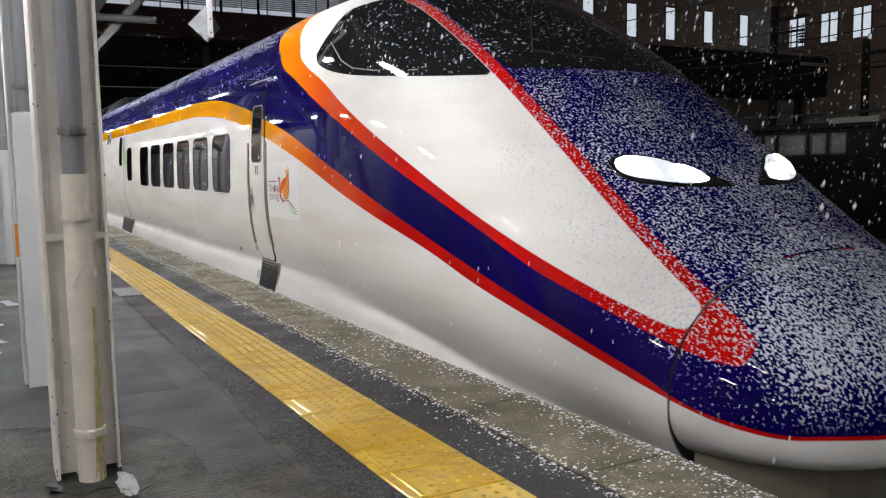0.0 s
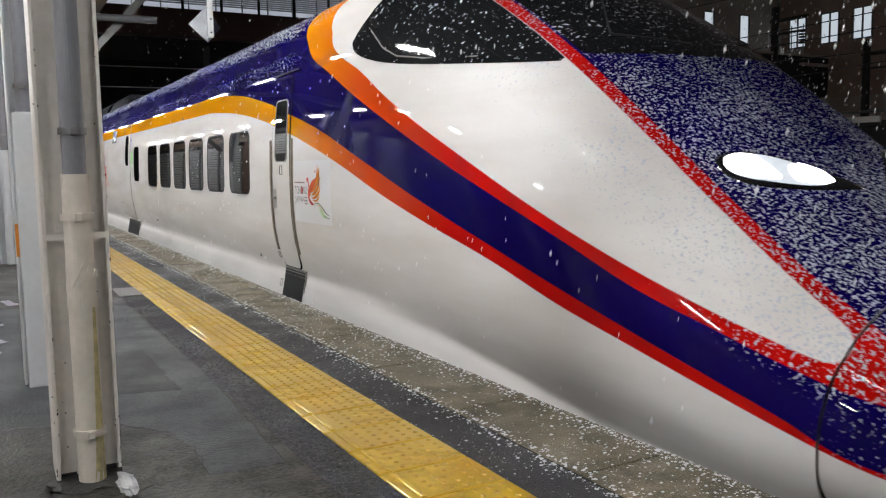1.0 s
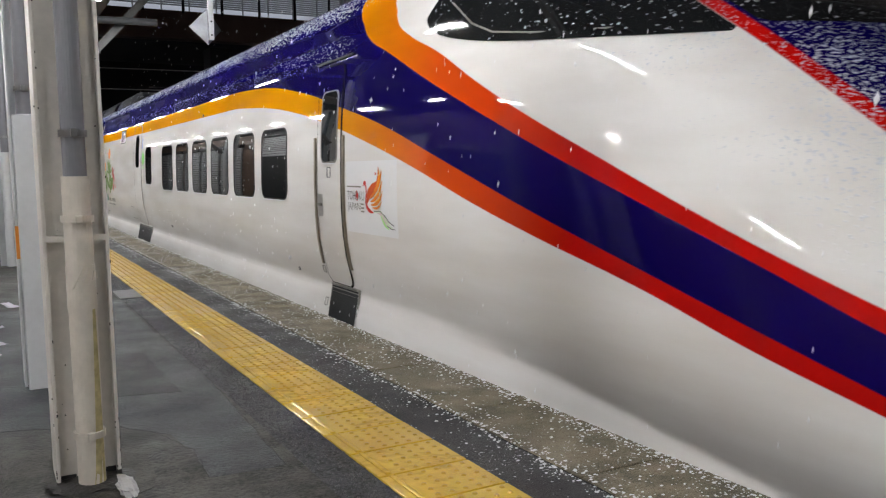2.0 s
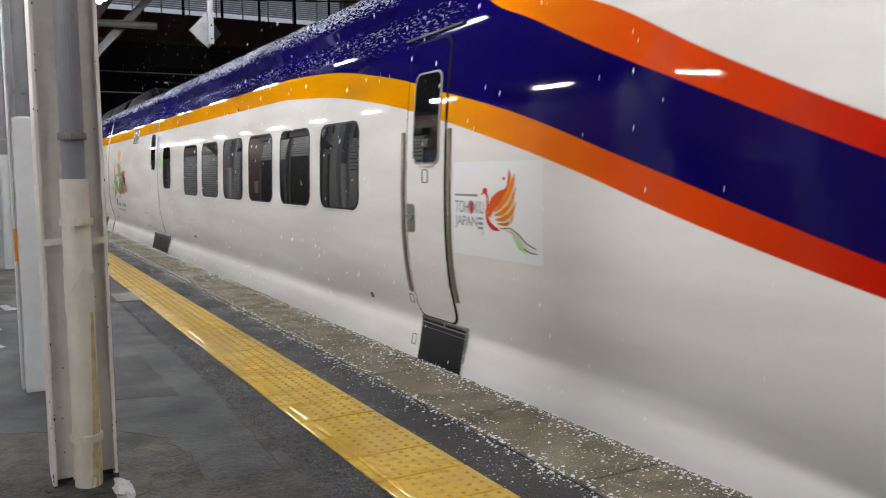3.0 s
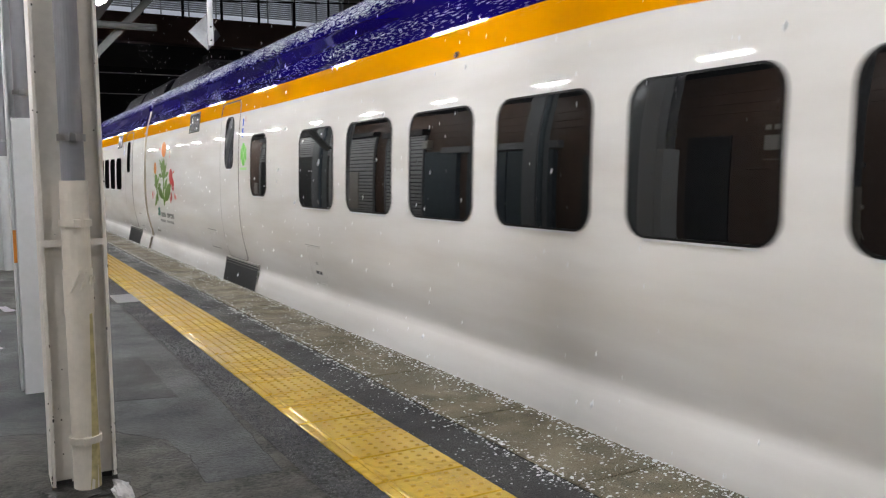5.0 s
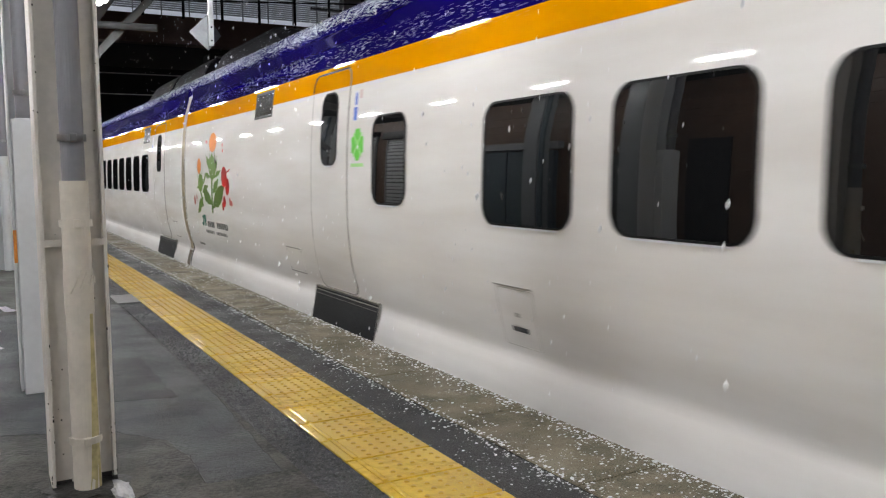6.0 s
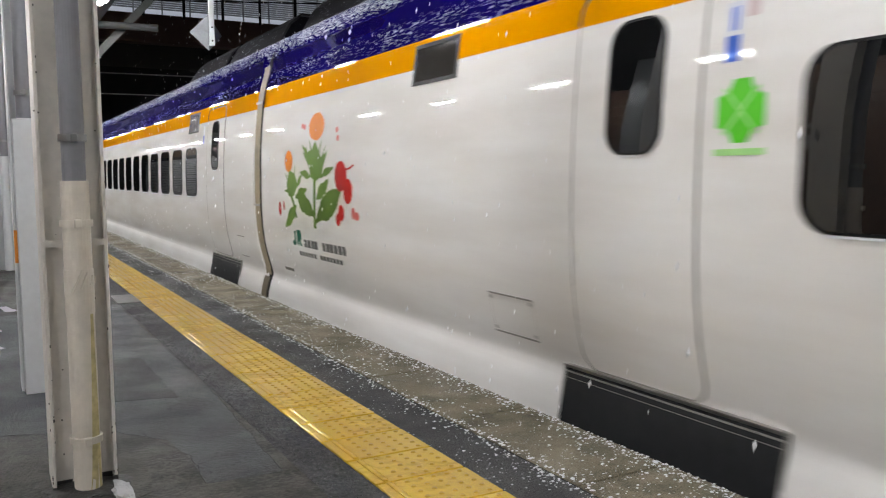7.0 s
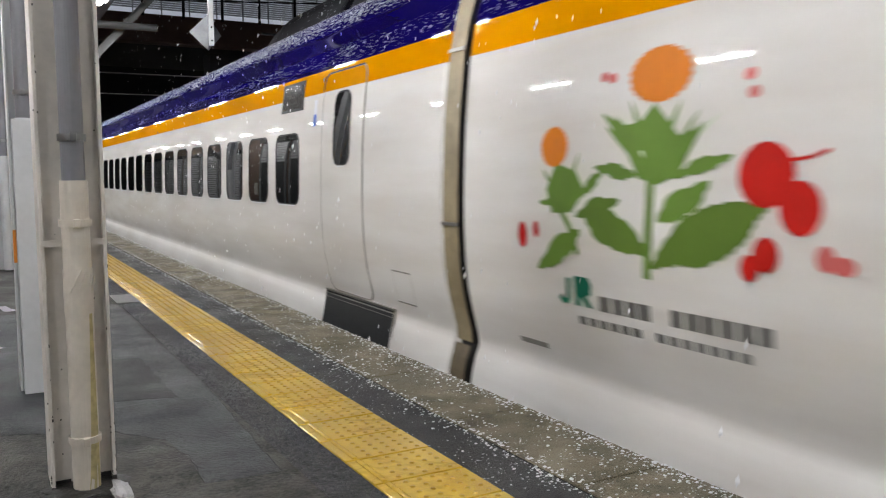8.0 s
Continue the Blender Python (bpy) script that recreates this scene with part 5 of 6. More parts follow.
for x, y, w, l, r in ((0.13, 8.55, 0.10, 0.35, 12), (0.045, 7.35, 0.05, 0.10, 0), (0.03, 6.62, 0.07, 0.14, 20), (0.0, 6.15, 0.05, 0.16, -14)):
    bm = bmesh.new()
    for i in range(5):
        for j in range(5):
            a = Matrix.Rotation(radians(r), 3, "Z") @ Vector(((i / 4 - 0.5) * w * (1 - 0.3 * (j / 4)), (j / 4 - 0.5) * l, 0))
            bm.verts.new((x + a.x, y + a.y, 0.005 + 0.02 * abs(noise.noise(Vector((i * 0.7, j * 0.6, x * 40))))))
    bm.verts.ensure_lookup_table()
    for i in range(4):
        for j in range(4):
            bm.faces.new([bm.verts[k] for k in (i * 5 + j, i * 5 + j + 1, i * 5 + j + 6, i * 5 + j + 5)])
    bmesh.ops.solidify(bm, geom=bm.faces[:], thickness=0.002)
    tagged(obj("paper_scrap", bm, paper), "pale wet paper scrap on the platform", "litter", "litter on the platform")

# ---------------------------------------------------------------- canopy and its lamps
canopy_mat = mat("canopy_sheet", (0.045, 0.045, 0.044), 0.6, var=0.2, scale=2, bump=0.2, bscale=20)
canopy_steel = mat("canopy_steel", (0.24, 0.235, 0.225), 0.5, var=0.2, scale=4)
bm = boxed(-7.0, Y0, 3.98, 1.95, 46.0, 4.06)
for i in range(110):
    y = Y0 + 0.6 * i
    if y < 45.9:
        box(bm, -7.0, y, 4.06, 1.95, y + 0.12, 4.09)
tagged(obj("ceiling", bm, canopy_mat), "ribbed grey canopy roof over the platform", "ceiling", kind="structure")
for y in (-11.0, -4.0, 3.55, 5.32, 12.43, 19.33, 26.2, 33.1, 40.0):
    bm = beam(bmesh.new(), (-6.8, y, 3.87), (2.35 if y > 10 else 1.9, y, 3.87), 0.14, 0.2, 0.012)
    g = tagged(obj("canopy_beam", bm, canopy_steel), "grey steel canopy beam", "beam", "canopy beams", "structure")
tube_glow = mat("tube_glow", (1, 1, 1), 0.3, emit=((0.985, 0.985, 1.0), 145))
tube_bright = mat("tube_bright", (1, 1, 1), 0.3, emit=((0.99, 0.985, 0.985), 320))
brace_grey = mat("brace_grey", (0.115, 0.115, 0.112), 0.5, var=0.25, scale=4)
pipe_dark = mat("pipe_dark", (0.055, 0.057, 0.060), 0.4, var=0.2, scale=4)
fixture = mat("lamp_housing", (0.75, 0.75, 0.73), 0.4, var=0.05)


for y in (12.43, 19.33):
    b = obj("knee_brace", beam(bmesh.new(), (0.45, y - 0.02, 1.79), (2.20, y - 0.02, 3.72), 0.09, 0.10, 0.012), brace_grey)
    tagged(b, "grey steel knee brace under the canopy", "brace", "knee braces")
    p = obj("gutter_pipe", rod(bmesh.new(), (0.3, y - 0.16, 3.28), (2.25, y - 0.16, 3.30), 0.05, 16), pipe_dark)
    tagged(p, "grey horizontal rain pipe under the canopy", "pipe", "gutter pipes")
    rod_bm = rod(bmesh.new(), (1.35, y - 0.16, 3.30), (1.35, y - 0.02, 3.88), 0.012, 8)
    tagged(obj("pipe_hanger", rod_bm, galv), "thin metal hanger for the rain pipe", "hanger")


def tube_lamp(x, y, glow, z=3.42, r=0.52):
    e = empty("fluorescent_lamp", x, y, z)
    tagged(e, "lit white fluorescent tube lamp under the canopy", "lamp", "platform lamps")
    bm = bmesh.new()
    vs = [(-0.09, 0.03), (-0.045, 0.085), (0.045, 0.085), (0.09, 0.03), (0.08, 0.03), (0.04, 0.072), (-0.04, 0.072), (-0.08, 0.03)]
    a = [bm.verts.new((p, -r - 0.05, q)) for p, q in vs]
    b = [bm.verts.new((p, r + 0.05, q)) for p, q in vs]
    for i in range(8):
        bm.faces.new((a[i], a[(i + 1) % 8], b[(i + 1) % 8], b[i]))
    bm.faces.new(a[::-1])
    bm.faces.new(b)
    bmesh.ops.recalc_face_normals(bm, faces=bm.faces)
    part("housing", bm, fixture, e)
    part("tube", rod(bmesh.new(), (0, -r, 0.02), (0, r, 0.02), 0.032, 12), glow, e, "glowing tube")
    bm = rod(bmesh.new(), (0, -0.4, 0.07), (0, -0.4, 3.985 - z), 0.008, 6)
    rod(bm, (0, 0.4, 0.07), (0, 0.4, 3.985 - z), 0.008, 6)
    part("hanger", bm, galv, e)
    return e


# two rows along the platform, a little out of step with one another;
# lamps beside and behind the camera are unseen, added to light column and nose
first = tube_lamp(-2.15, 7.0 - 3.4 * 5, tube_bright, r=0.38)
edge_lamp = tube_lamp(1.42, 7.65 - 3.4 * 2, tube_glow)
for k in range(-4, 12):
    copy_thing(first, pose(-2.15, 7.0 + 3.4 * k, 3.42))
    if k > -2:
        copy_thing(edge_lamp, pose(1.42, 7.65 + 3.4 * k, 3.42))

# diamond-shaped mirror plate on its hanger
m = empty("diamond_sign", 2.17, 9.0, 2.74)
tagged(m, "silver diamond-shaped plate on a white hanger pole", "sign")
bm = bmesh.new()
for s in (-1, 1):
    pts = [(0, 0, 0.19), (s * 0.185, 0.05 if s < 0 else 0.17, 0.0), (0, 0, -0.19)]
    bm.faces.new([bm.verts.new(p) for p in (pts if s > 0 else pts[::-1])])
bmesh.ops.solidify(bm, geom=bm.faces[:], thickness=0.006)
part("plate", bm, mat("plate_metal", (0.34, 0.35, 0.37), 0.33, 0.95, var=0.2, scale=6), m, "bent silver plate")
bm = boxed(0.0, -0.045, -0.14, 0.055, -0.015, 1.15, 0.004)
part("pole", bm, steel_cool, m)
for z in (-0.09, 0.05):
    part("bolt", rod(bmesh.new(), (0.028, -0.055, z), (0.028, -0.04, z), 0.009, 8), rubber, m)
tagged(obj("sign_arm", boxed(1.80, 8.97, 3.86, 2.24, 9.03, 3.98), canopy_steel), "steel arm that carries the hanging sign", "arm")

# kiosks, shutters and cabinets along the back of the platform, mirrored in the windows
shutter_mat = mat("shutter_slat", (0.52, 0.53, 0.54), 0.4, 0.1, var=0.12, scale=6)
wall_mat = mat("timber_wall", (0.115, 0.062, 0.036), 0.5, var=0.3, scale=3)
kiosk_dark = mat("kiosk_opening", (0.008, 0.008, 0.009), 0.5, var=0.2)
cabinet_blue = mat("cabinet_blue", (0.085, 0.115, 0.14), 0.45, var=0.12, scale=3)
cabinet_green = mat("cabinet_green", (0.050, 0.062, 0.058), 0.45, var=0.12, scale=3)
post_grey = mat("post_grey", (0.30, 0.32, 0.33), 0.5, var=0.1, scale=3)
sign_pale = mat("sign_pale", (0.55, 0.53, 0.48), 0.5)
KX = -3.6


def kiosk_block(y0, y1, top, label):
    """A stretch of the kiosk row: a timber wall with a plinth and a cornice."""
    e = empty("platform_kiosk", KX, y0, 0)
    tagged(e, label, "kiosk", "kiosk row")
    part("wall", boxed(-3.0, 0.0, 0.12, -0.06, y1 - y0, top), wall_mat, e)
    part("plinth", boxed(-3.0, 0.0, 0.0, -0.03, y1 - y0, 0.12), kiosk_dark, e)
    for z in (2.55, 2.8, 3.05):
        part("batten", boxed(-0.06, 0.0, z, -0.035, y1 - y0, z + 0.05, 0.004), wall_mat, e)
    return e


def roller_shutter(e, y0, y1, z0, z1):
    """Slats hung in front of a dark opening, in two guides, with the roll box above."""
    part("opening", boxed(-0.06, y0, 0.12, -0.045, y1, z1), kiosk_dark, e)
    bm = bmesh.new()
    z = z0
    while z < z1 - 0.05:
        box(bm, -0.03, y0 + 0.04, z, 0.0, y1 - 0.04, z + 0.088, 0.006)
        z += 0.115
    sh = part("shutter", bm, shutter_mat, e, "grey roller shutter")
    for y in (y0, y1 - 0.04):
        part("guide", boxed(-0.04, y, 0.12, 0.02, y + 0.04, z1, 0.004), post_grey, sh)
    part("shutter_box", boxed(-0.06, y0 - 0.05, z1, 0.16, y1 + 0.05, z1 + 0.22, 0.01), kiosk_dark, e)


k1 = kiosk_block(-8.0, 5.2, 3.5, "brown timber kiosk with closed grey roller shutters")
roller_shutter(k1, 0.6, 4.0, 0.14, 2.5)
roller_shutter(k1, 5.0, 8.4, 0.14, 2.5)
k2 = kiosk_block(5.2, 11.5, 3.5, "brown timber kiosk wall with a pale sign")
sg = part("wall_sign", boxed(-0.06, 1.2, 1.55, -0.04, 2.5, 2.45, 0.006), wall_mat, k2, "dark signboard with rows of pale bars")
for y0, y1, z0, z1 in ((1.45, 1.75, 1.84, 2.06), (1.9, 2.2, 1.84, 2.06), (1.35, 1.44, 2.16, 2.24), (1.49, 1.6, 2.16, 2.24), (1.65, 1.75, 2.16, 2.24), (1.8, 1.9, 2.16, 2.24), (1.95, 2.06, 2.16, 2.24), (2.11, 2.2, 2.16, 2.24), (1.45, 2.2, 1.68, 1.69)):
    part("sign_bar", boxed(-0.042, y0, z0, -0.032, y1, z1), sign_pale, sg)
part("panel", boxed(-0.06, 4.4, 0.12, -0.02, 5.9, 1.87, 0.01), cabinet_green, k2, "dark green lower panel")
part("service_door", boxed(-0.06, 2.75, 0.12, -0.03, 3.55, 2.1, 0.01), kiosk_dark, k2)
k3 = kiosk_block(11.5, 22.4, 3.5, "brown timber kiosk with blue-grey cabinets and a shutter")
for y0 in (0.35, 1.85):
    part("cabinet_front", boxed(-0.06, y0, 0.12, 0.05, y0 + 1.46, 1.99, 0.012), cabinet_blue, k3, "blue-grey cabinet front")
part("cabinet_rail", boxed(-0.06, 0.2, 2.02, 0.10, 4.4, 2.20, 0.012), post_grey, k3, "grey rail over the cabinets")
part("cabinet_front", boxed(-0.06, 3.75, 0.12, 0.06, 5.2, 2.1, 0.012), cabinet_blue, k3)
part("meter_box", boxed(-0.06, 5.05, 2.2, 0.10, 5.3, 2.5, 0.02), sign_pale, k3, "small pale box")
roller_shutter(k3, 5.35, 7.4, 0.14, 2.75)
roller_shutter(k3, 8.1, 10.8, 0.14, 2.9)
part("white_board", boxed(0.02, 9.0, 0.3, 0.05, 9.9, 1.6, 0.01), sign_pale, k3, "white board leaning on the shutter")
k4 = kiosk_block(22.4, 32.0, 3.5, "kiosk with half-raised shutters over a dark opening")
roller_shutter(k4, 0.3, 4.0, 2.2, 3.3)
roller_shutter(k4, 4.4, 7.3, 2.1, 3.3)
part("notice", boxed(0.0, 7.5, 0.6, 0.02, 7.9, 1.2, 0.004), sign_pale, k4)
# unseen stretch added so that pale shutters grey the far coach's windows
for y0 in (32.0, 43.0):
    k5 = kiosk_block(y0, y0 + 11.0, 3.5, "added timber kiosk stretch with pale closed shutters")
    for a in (0.4, 4.0, 7.6):
        roller_shutter(k5, a, a + 3.2, 0.14, 2.75)
for y, w in ((8.9, 0.55), (11.55, 0.4), (22.0, 0.5)):
    p = tagged(empty("platform_post", -3.1, y, 0), "grey painted steel post before the kiosks", "post", "kiosk posts")
    part("shaft", boxed(-0.14, 0, 0, 0.14, w, 3.98, 0.02), post_grey, p)
    part("down_pipe", rod(bmesh.new(), (0.1, -0.09, 0), (0.1, -0.09, 3.9), 0.05, 12), cabinet_blue, p)
    part("foot", boxed(-0.2, -0.04, 0, 0.2, w + 0.04, 0.06, 0.01), kiosk_dark, p)

# ---------------------------------------------------------------- footbridge over the tracks
bridge_brown = mat("bridge_girder", (0.10, 0.058, 0.047), 0.6, var=0.25, scale=1.5, bump=0.2, bscale=20)
# near-black: the darkness under and beyond the bridge is put into the colour
bridge_dark = mat("bridge_shade_black", (0.012, 0.012, 0.012), 0.9, var=0.3, scale=1)
louvre_mat = mat("louvre", (0.32, 0.33, 0.35), 0.45, 0.2, var=0.1)
glass_lit = mat("lit_pane", (0.5, 0.5, 0.5), 0.2, emit=((0.80, 0.86, 1.0), 0.42))
br = empty("footbridge", 10, 30, 5.8)
tagged(br, "brown steel station footbridge with louvred sides", "footbridge")
part("girder", boxed(-24, 0, 0.12, 40, 0.4, 0.98, 0.02), bridge_brown, br)
part("lower_flange", boxed(-24, -0.12, 0.0, 40, 0.52, 0.12, 0.01), bridge_brown, br)
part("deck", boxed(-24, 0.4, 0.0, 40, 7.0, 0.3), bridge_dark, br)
part("far_wall", boxed(-24, 6.9, 0.3, 40, 7.0, 4.5), louvre_mat, br)
part("lit_panel", boxed(-10.0, 0.62, 0.98, 2.6, 0.66, 1.22), glass_lit, br, "band of lit frosted glass")
for i in range(44):
    x = -10.0 + i * 0.32
    part("mullion", boxed(x, 0.5, 0.98, x + 0.035, 0.58, 2.6), louvre_mat, br) if i % 3 == 0 else None
bm = bmesh.new()
for i in range(16):
    z = 1.26 + 0.075 * i
    box(bm, -10.0, 0.60, z, 2.6, 0.66, z + 0.045)
part("louvre", bm, louvre_mat, br, "white louvre slats")
part("back_panel", boxed(-10.0, 0.70, 1.2, 2.6, 0.74, 2.6), glass_lit, br)
for i in range(16):
    x = -9.0 + i * 1.35
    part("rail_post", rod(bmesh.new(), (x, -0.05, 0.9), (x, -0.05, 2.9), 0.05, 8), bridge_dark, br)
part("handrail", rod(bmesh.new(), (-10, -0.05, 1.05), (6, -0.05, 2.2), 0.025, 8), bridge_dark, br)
part("upper_wall", boxed(2.62, 0.45, 0.98, 40, 0.6, 4.5), louvre_mat, br, "pale bridge side wall")
for i in range(5):
    x = 3.4 + i * 1.0
    part("wall_post", boxed(x, 0.38, 0.98, x + 0.07, 0.45, 4.5), bridge_dark, br)
for x in (-2.0, 16.0, 25.0):
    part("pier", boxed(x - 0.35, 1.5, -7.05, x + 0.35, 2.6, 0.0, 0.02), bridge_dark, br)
tagged(obj("wall_far", boxed(-60, 62, -1.25, 80, 62.4, 9.0), bridge_dark), "far end wall of the station, darkness put into its near-black colour", "wall", kind="structure")
wire = mat("wire", (0.05, 0.05, 0.05), 0.6)
pale_wire = mat("pale_cable", (0.30, 0.30, 0.30), 0.5)
for z, y in ((4.78, 31.0), (4.25, 33.0)):
    tagged(obj("cable", rod(bmesh.new(), (-8, y, z), (16, y, z + 0.1), 0.02, 6), pale_wire), "thin cable strung under the footbridge", "cable", "cables")

# ---------------------------------------------------------------- buildings beyond the tracks
facade = mat("facade_render", (0.46, 0.41, 0.36), 0.8, var=0.18, scale=0.5, bump=0.2, bscale=8)
facade2 = mat("facade_brick", (0.36, 0.26, 0.21), 0.8, var=0.2, scale=0.8, bump=0.3, bscale=9)
win_lit = mat("lit_window", (0.6, 0.6, 0.6), 0.2, emit=((0.80, 0.90, 1.0), 0.62))
win_dim = mat("dim_window", (0.10, 0.11, 0.105), 0.2, emit=((0.75, 0.88, 0.85), 0.022))
frame_grey = mat("window_frame_grey", (0.16, 0.15, 0.14), 0.7)
low_dark = mat("low_roof", (0.030, 0.028, 0.027), 0.8, var=0.3, scale=1)
band = mat("pale_band", (0.42, 0.35, 0.31), 0.8, var=0.2, scale=0.6)


def facade_window(parent, x0, y0, z0, x1, y1, z1, axis, glass):
    """A window with its frame: axis tells which way the wall faces."""
    if axis == "y":
        w = part("window", boxed(x0, y0 + 0.02, z0, x1, y0 + 0.05, z1), glass, parent, "lit narrow window")
        bm = boxed(x0 - 0.06, y0 - 0.04, z0 - 0.06, x1 + 0.06, y0 + 0.04, z0)
        box(bm, x0 - 0.06, y0 - 0.04, z1, x1 + 0.06, y0 + 0.04, z1 + 0.06)
        box(bm, x0 - 0.06, y0 - 0.04, z0, x0, y0 + 0.04, z1)
        box(bm, x1, y0 - 0.04, z0, x1 + 0.06, y0 + 0.04, z1)
    else:
        w = part("window", boxed(x0 + 0.02, y0, z0, x0 + 0.05, y1, z1), glass, parent, "lit window with a mullion")
        bm = boxed(x0 - 0.04, y0 - 0.06, z0 - 0.06, x0 + 0.04, y1 + 0.06, z0)
        box(bm, x0 - 0.04, y0 - 0.06, z1, x0 + 0.04, y1 + 0.06, z1 + 0.06)
        box(bm, x0 - 0.04, y0 - 0.06, z0, x0 + 0.04, y0, z1)
        box(bm, x0 - 0.04, y1, z0, x0 + 0.04, y1 + 0.06, z1)
        box(bm, x0 - 0.03, (y0 + y1) / 2 - 0.04, z0, x0 + 0.04, (y0 + y1) / 2 + 0.04, z1)
    part("window_frame", bm, frame_grey, w)


b1 = empty("station_building", 30, 30, -1.25)
tagged(b1, "dim beige building with a row of narrow lit windows", "building")
part("wall", boxed(-9.0, 0.06, 0, 6.9, 8, 14.0), facade, b1)
part("roof", boxed(-9.3, -0.2, 14.0, 7.0, 8.2, 14.4), low_dark, b1)
for x in (21.85, 24.30, 26.87, 29.31, 31.85, 34.37):
    facade_window(b1, x - 30 - 0.30, 0.0, 7.05 + 1.25, x - 30 + 0.30, 0, 8.55 + 1.25, "y", win_lit)
b2 = empty("brick_building", 37, 20, -1.25)
tagged(b2, "dim brown building with small lit windows", "building")
part("wall", boxed(0.06, -30, 0, 12, 10.0, 14.0), facade2, b2)
part("roof", boxed(-0.3, -30.3, 14.0, 12.3, 10.3, 14.4), low_dark, b2)
part("pale_band", boxed(0.0, -30, 4.2, 0.058, 10.0, 5.5), band, b2)
for y in (28.85, 27.0, 25.25, 23.4, 21.6):
    facade_window(b2, 0.0, y - 20 - 0.46, 6.98 + 1.25, 0, y - 20 + 0.46, 8.38 + 1.25, "x", win_lit)
sh = empty("trackside_shed", 24, 20, -1.25)
tagged(sh, "low dark trackside shed with a flat roof", "shed")
part("wall", boxed(0, -24, 0, 5, 9.4, 3.45), low_dark, sh)
part("roof", boxed(-0.5, -24.4, 3.45, 5.4, 9.6, 3.62), low_dark, sh)
part("rail", rod(bmesh.new(), (-0.4, -24, 3.9), (-0.4, 2.2, 3.9), 0.04, 8), galv, sh)
for y, w in ((-3.2, 0.5), (-2.5, 0.5), (-1.75, 1.0), (-0.5, 0.35), (0.1, 0.6)):
    w1 = part("window", boxed(-0.03, y, 2.65, 0.0, y + w, 3.25), win_dim, sh, "dim greenish shed window")
    part("window_frame", join([boxed(-0.06, y - 0.05, 2.60, 0.0, y + w + 0.05, 2.65), boxed(-0.06, y - 0.05, 3.25, 0.0, y + w + 0.05, 3.30), boxed(-0.06, y - 0.05, 2.65, 0.0, y, 3.25), boxed(-0.06, y + w, 2.65, 0.0, y + w + 0.05, 3.25)]), frame_grey, w1)
part("roof_board", boxed(-0.62, -4.7, 3.56, -0.52, -3.1, 3.74, 0.01), sign_pale, sh, "pale board on the roof edge")
ca = empty("far_canopy", 30, 27, -1.25)
tagged(ca, "black low canopy before the building", "canopy")
part("roof", boxed(-7, 0, 5.55, 7.0, 2.5, 7.45, 0.05), low_dark, ca)
part("fascia", boxed(-7.1, -0.1, 7.45, 7.0, 2.6, 7.55), band, ca)
for x in (-6.5, 0, 6.4):
    part("post", boxed(x, 1.2, 0, x + 0.25, 1.5, 5.55), low_dark, ca)

mast_mat = mat("mast", (0.035, 0.032, 0.03), 0.7, var=0.3, scale=3)
for x, y, h in ((33.0, 27.0, 9.6), (34.5, 23.3, 7.7)):
    e = empty("catenary_mast", x, y, -1.25)
    tagged(e, "dark steel catenary mast with insulators", "mast", "catenary masts")
    part("pole", rod(bmesh.new(), (0, 0, 0), (0, 0, h), 0.2, 10, 0.16), mast_mat, e)
    bm = boxed(-0.1, -1.8, h - 0.7, 0.1, 0.2, h - 0.58)
    box(bm, -0.1, -1.6, h - 1.3, 0.1, 0.2, h - 1.22)
    part("cross_arm", bm, mast_mat, e)
    for k in range(5):
        part("insulator", rod(bmesh.new(), (0, -1.5, h - 1.85 + 0.13 * k), (0, -1.5, h - 1.79 + 0.13 * k), 0.14, 10), mast_mat, e)
lad = empty("equipment_cage", 35.3, 28.2, 5.9)
tagged(lad, "grey steel equipment cage on the building's side", "cage")
bm = bmesh.new()
for i in range(6):
    rod(bm, (0, -1.0, i * 0.35), (0, 1.0, i * 0.35), 0.025, 6)
for y in (-1, -0.33, 0.33, 1):
    rod(bm, (0, y, 0), (0, y, 1.9), 0.03, 6)
part("bars", bm, galv, lad)
part("base", boxed(-0.4, -1.3, -0.15, 1.6, 1.3, 0.0), band, lad)


def sag(a, b, dip, r, n=14):
    bm = bmesh.new()
    a, b = Vector(a), Vector(b)
    pts = [a + (b - a) * t - Vector((0, 0, dip * 4 * t * (1 - t))) for t in (i / n for i in range(n + 1))]
    for p, q in zip(pts, pts[1:]):
        rod(bm, p, q, r, 5)
    return bm


for a, b in (((20, 34, 6.4), (33, 8, 9.6)), ((22, 34, 4.9), (33, 8, 7.2)), ((26, 30, 6.0), (33, 8, 8.1)), ((24, 32, 5.2), (34, 6, 5.8)), ((30, 29, 4.6), (34, 8, 6.6))):
    tagged(obj("overhead_wire", sag(a, b, 0.35, 0.022), wire), "thin dark overhead wire", "wire", "overhead wires")

# ---------------------------------------------------------------- falling snow
flake_mat = mat("snowflake", (0.80, 0.81, 0.83), 0.8)


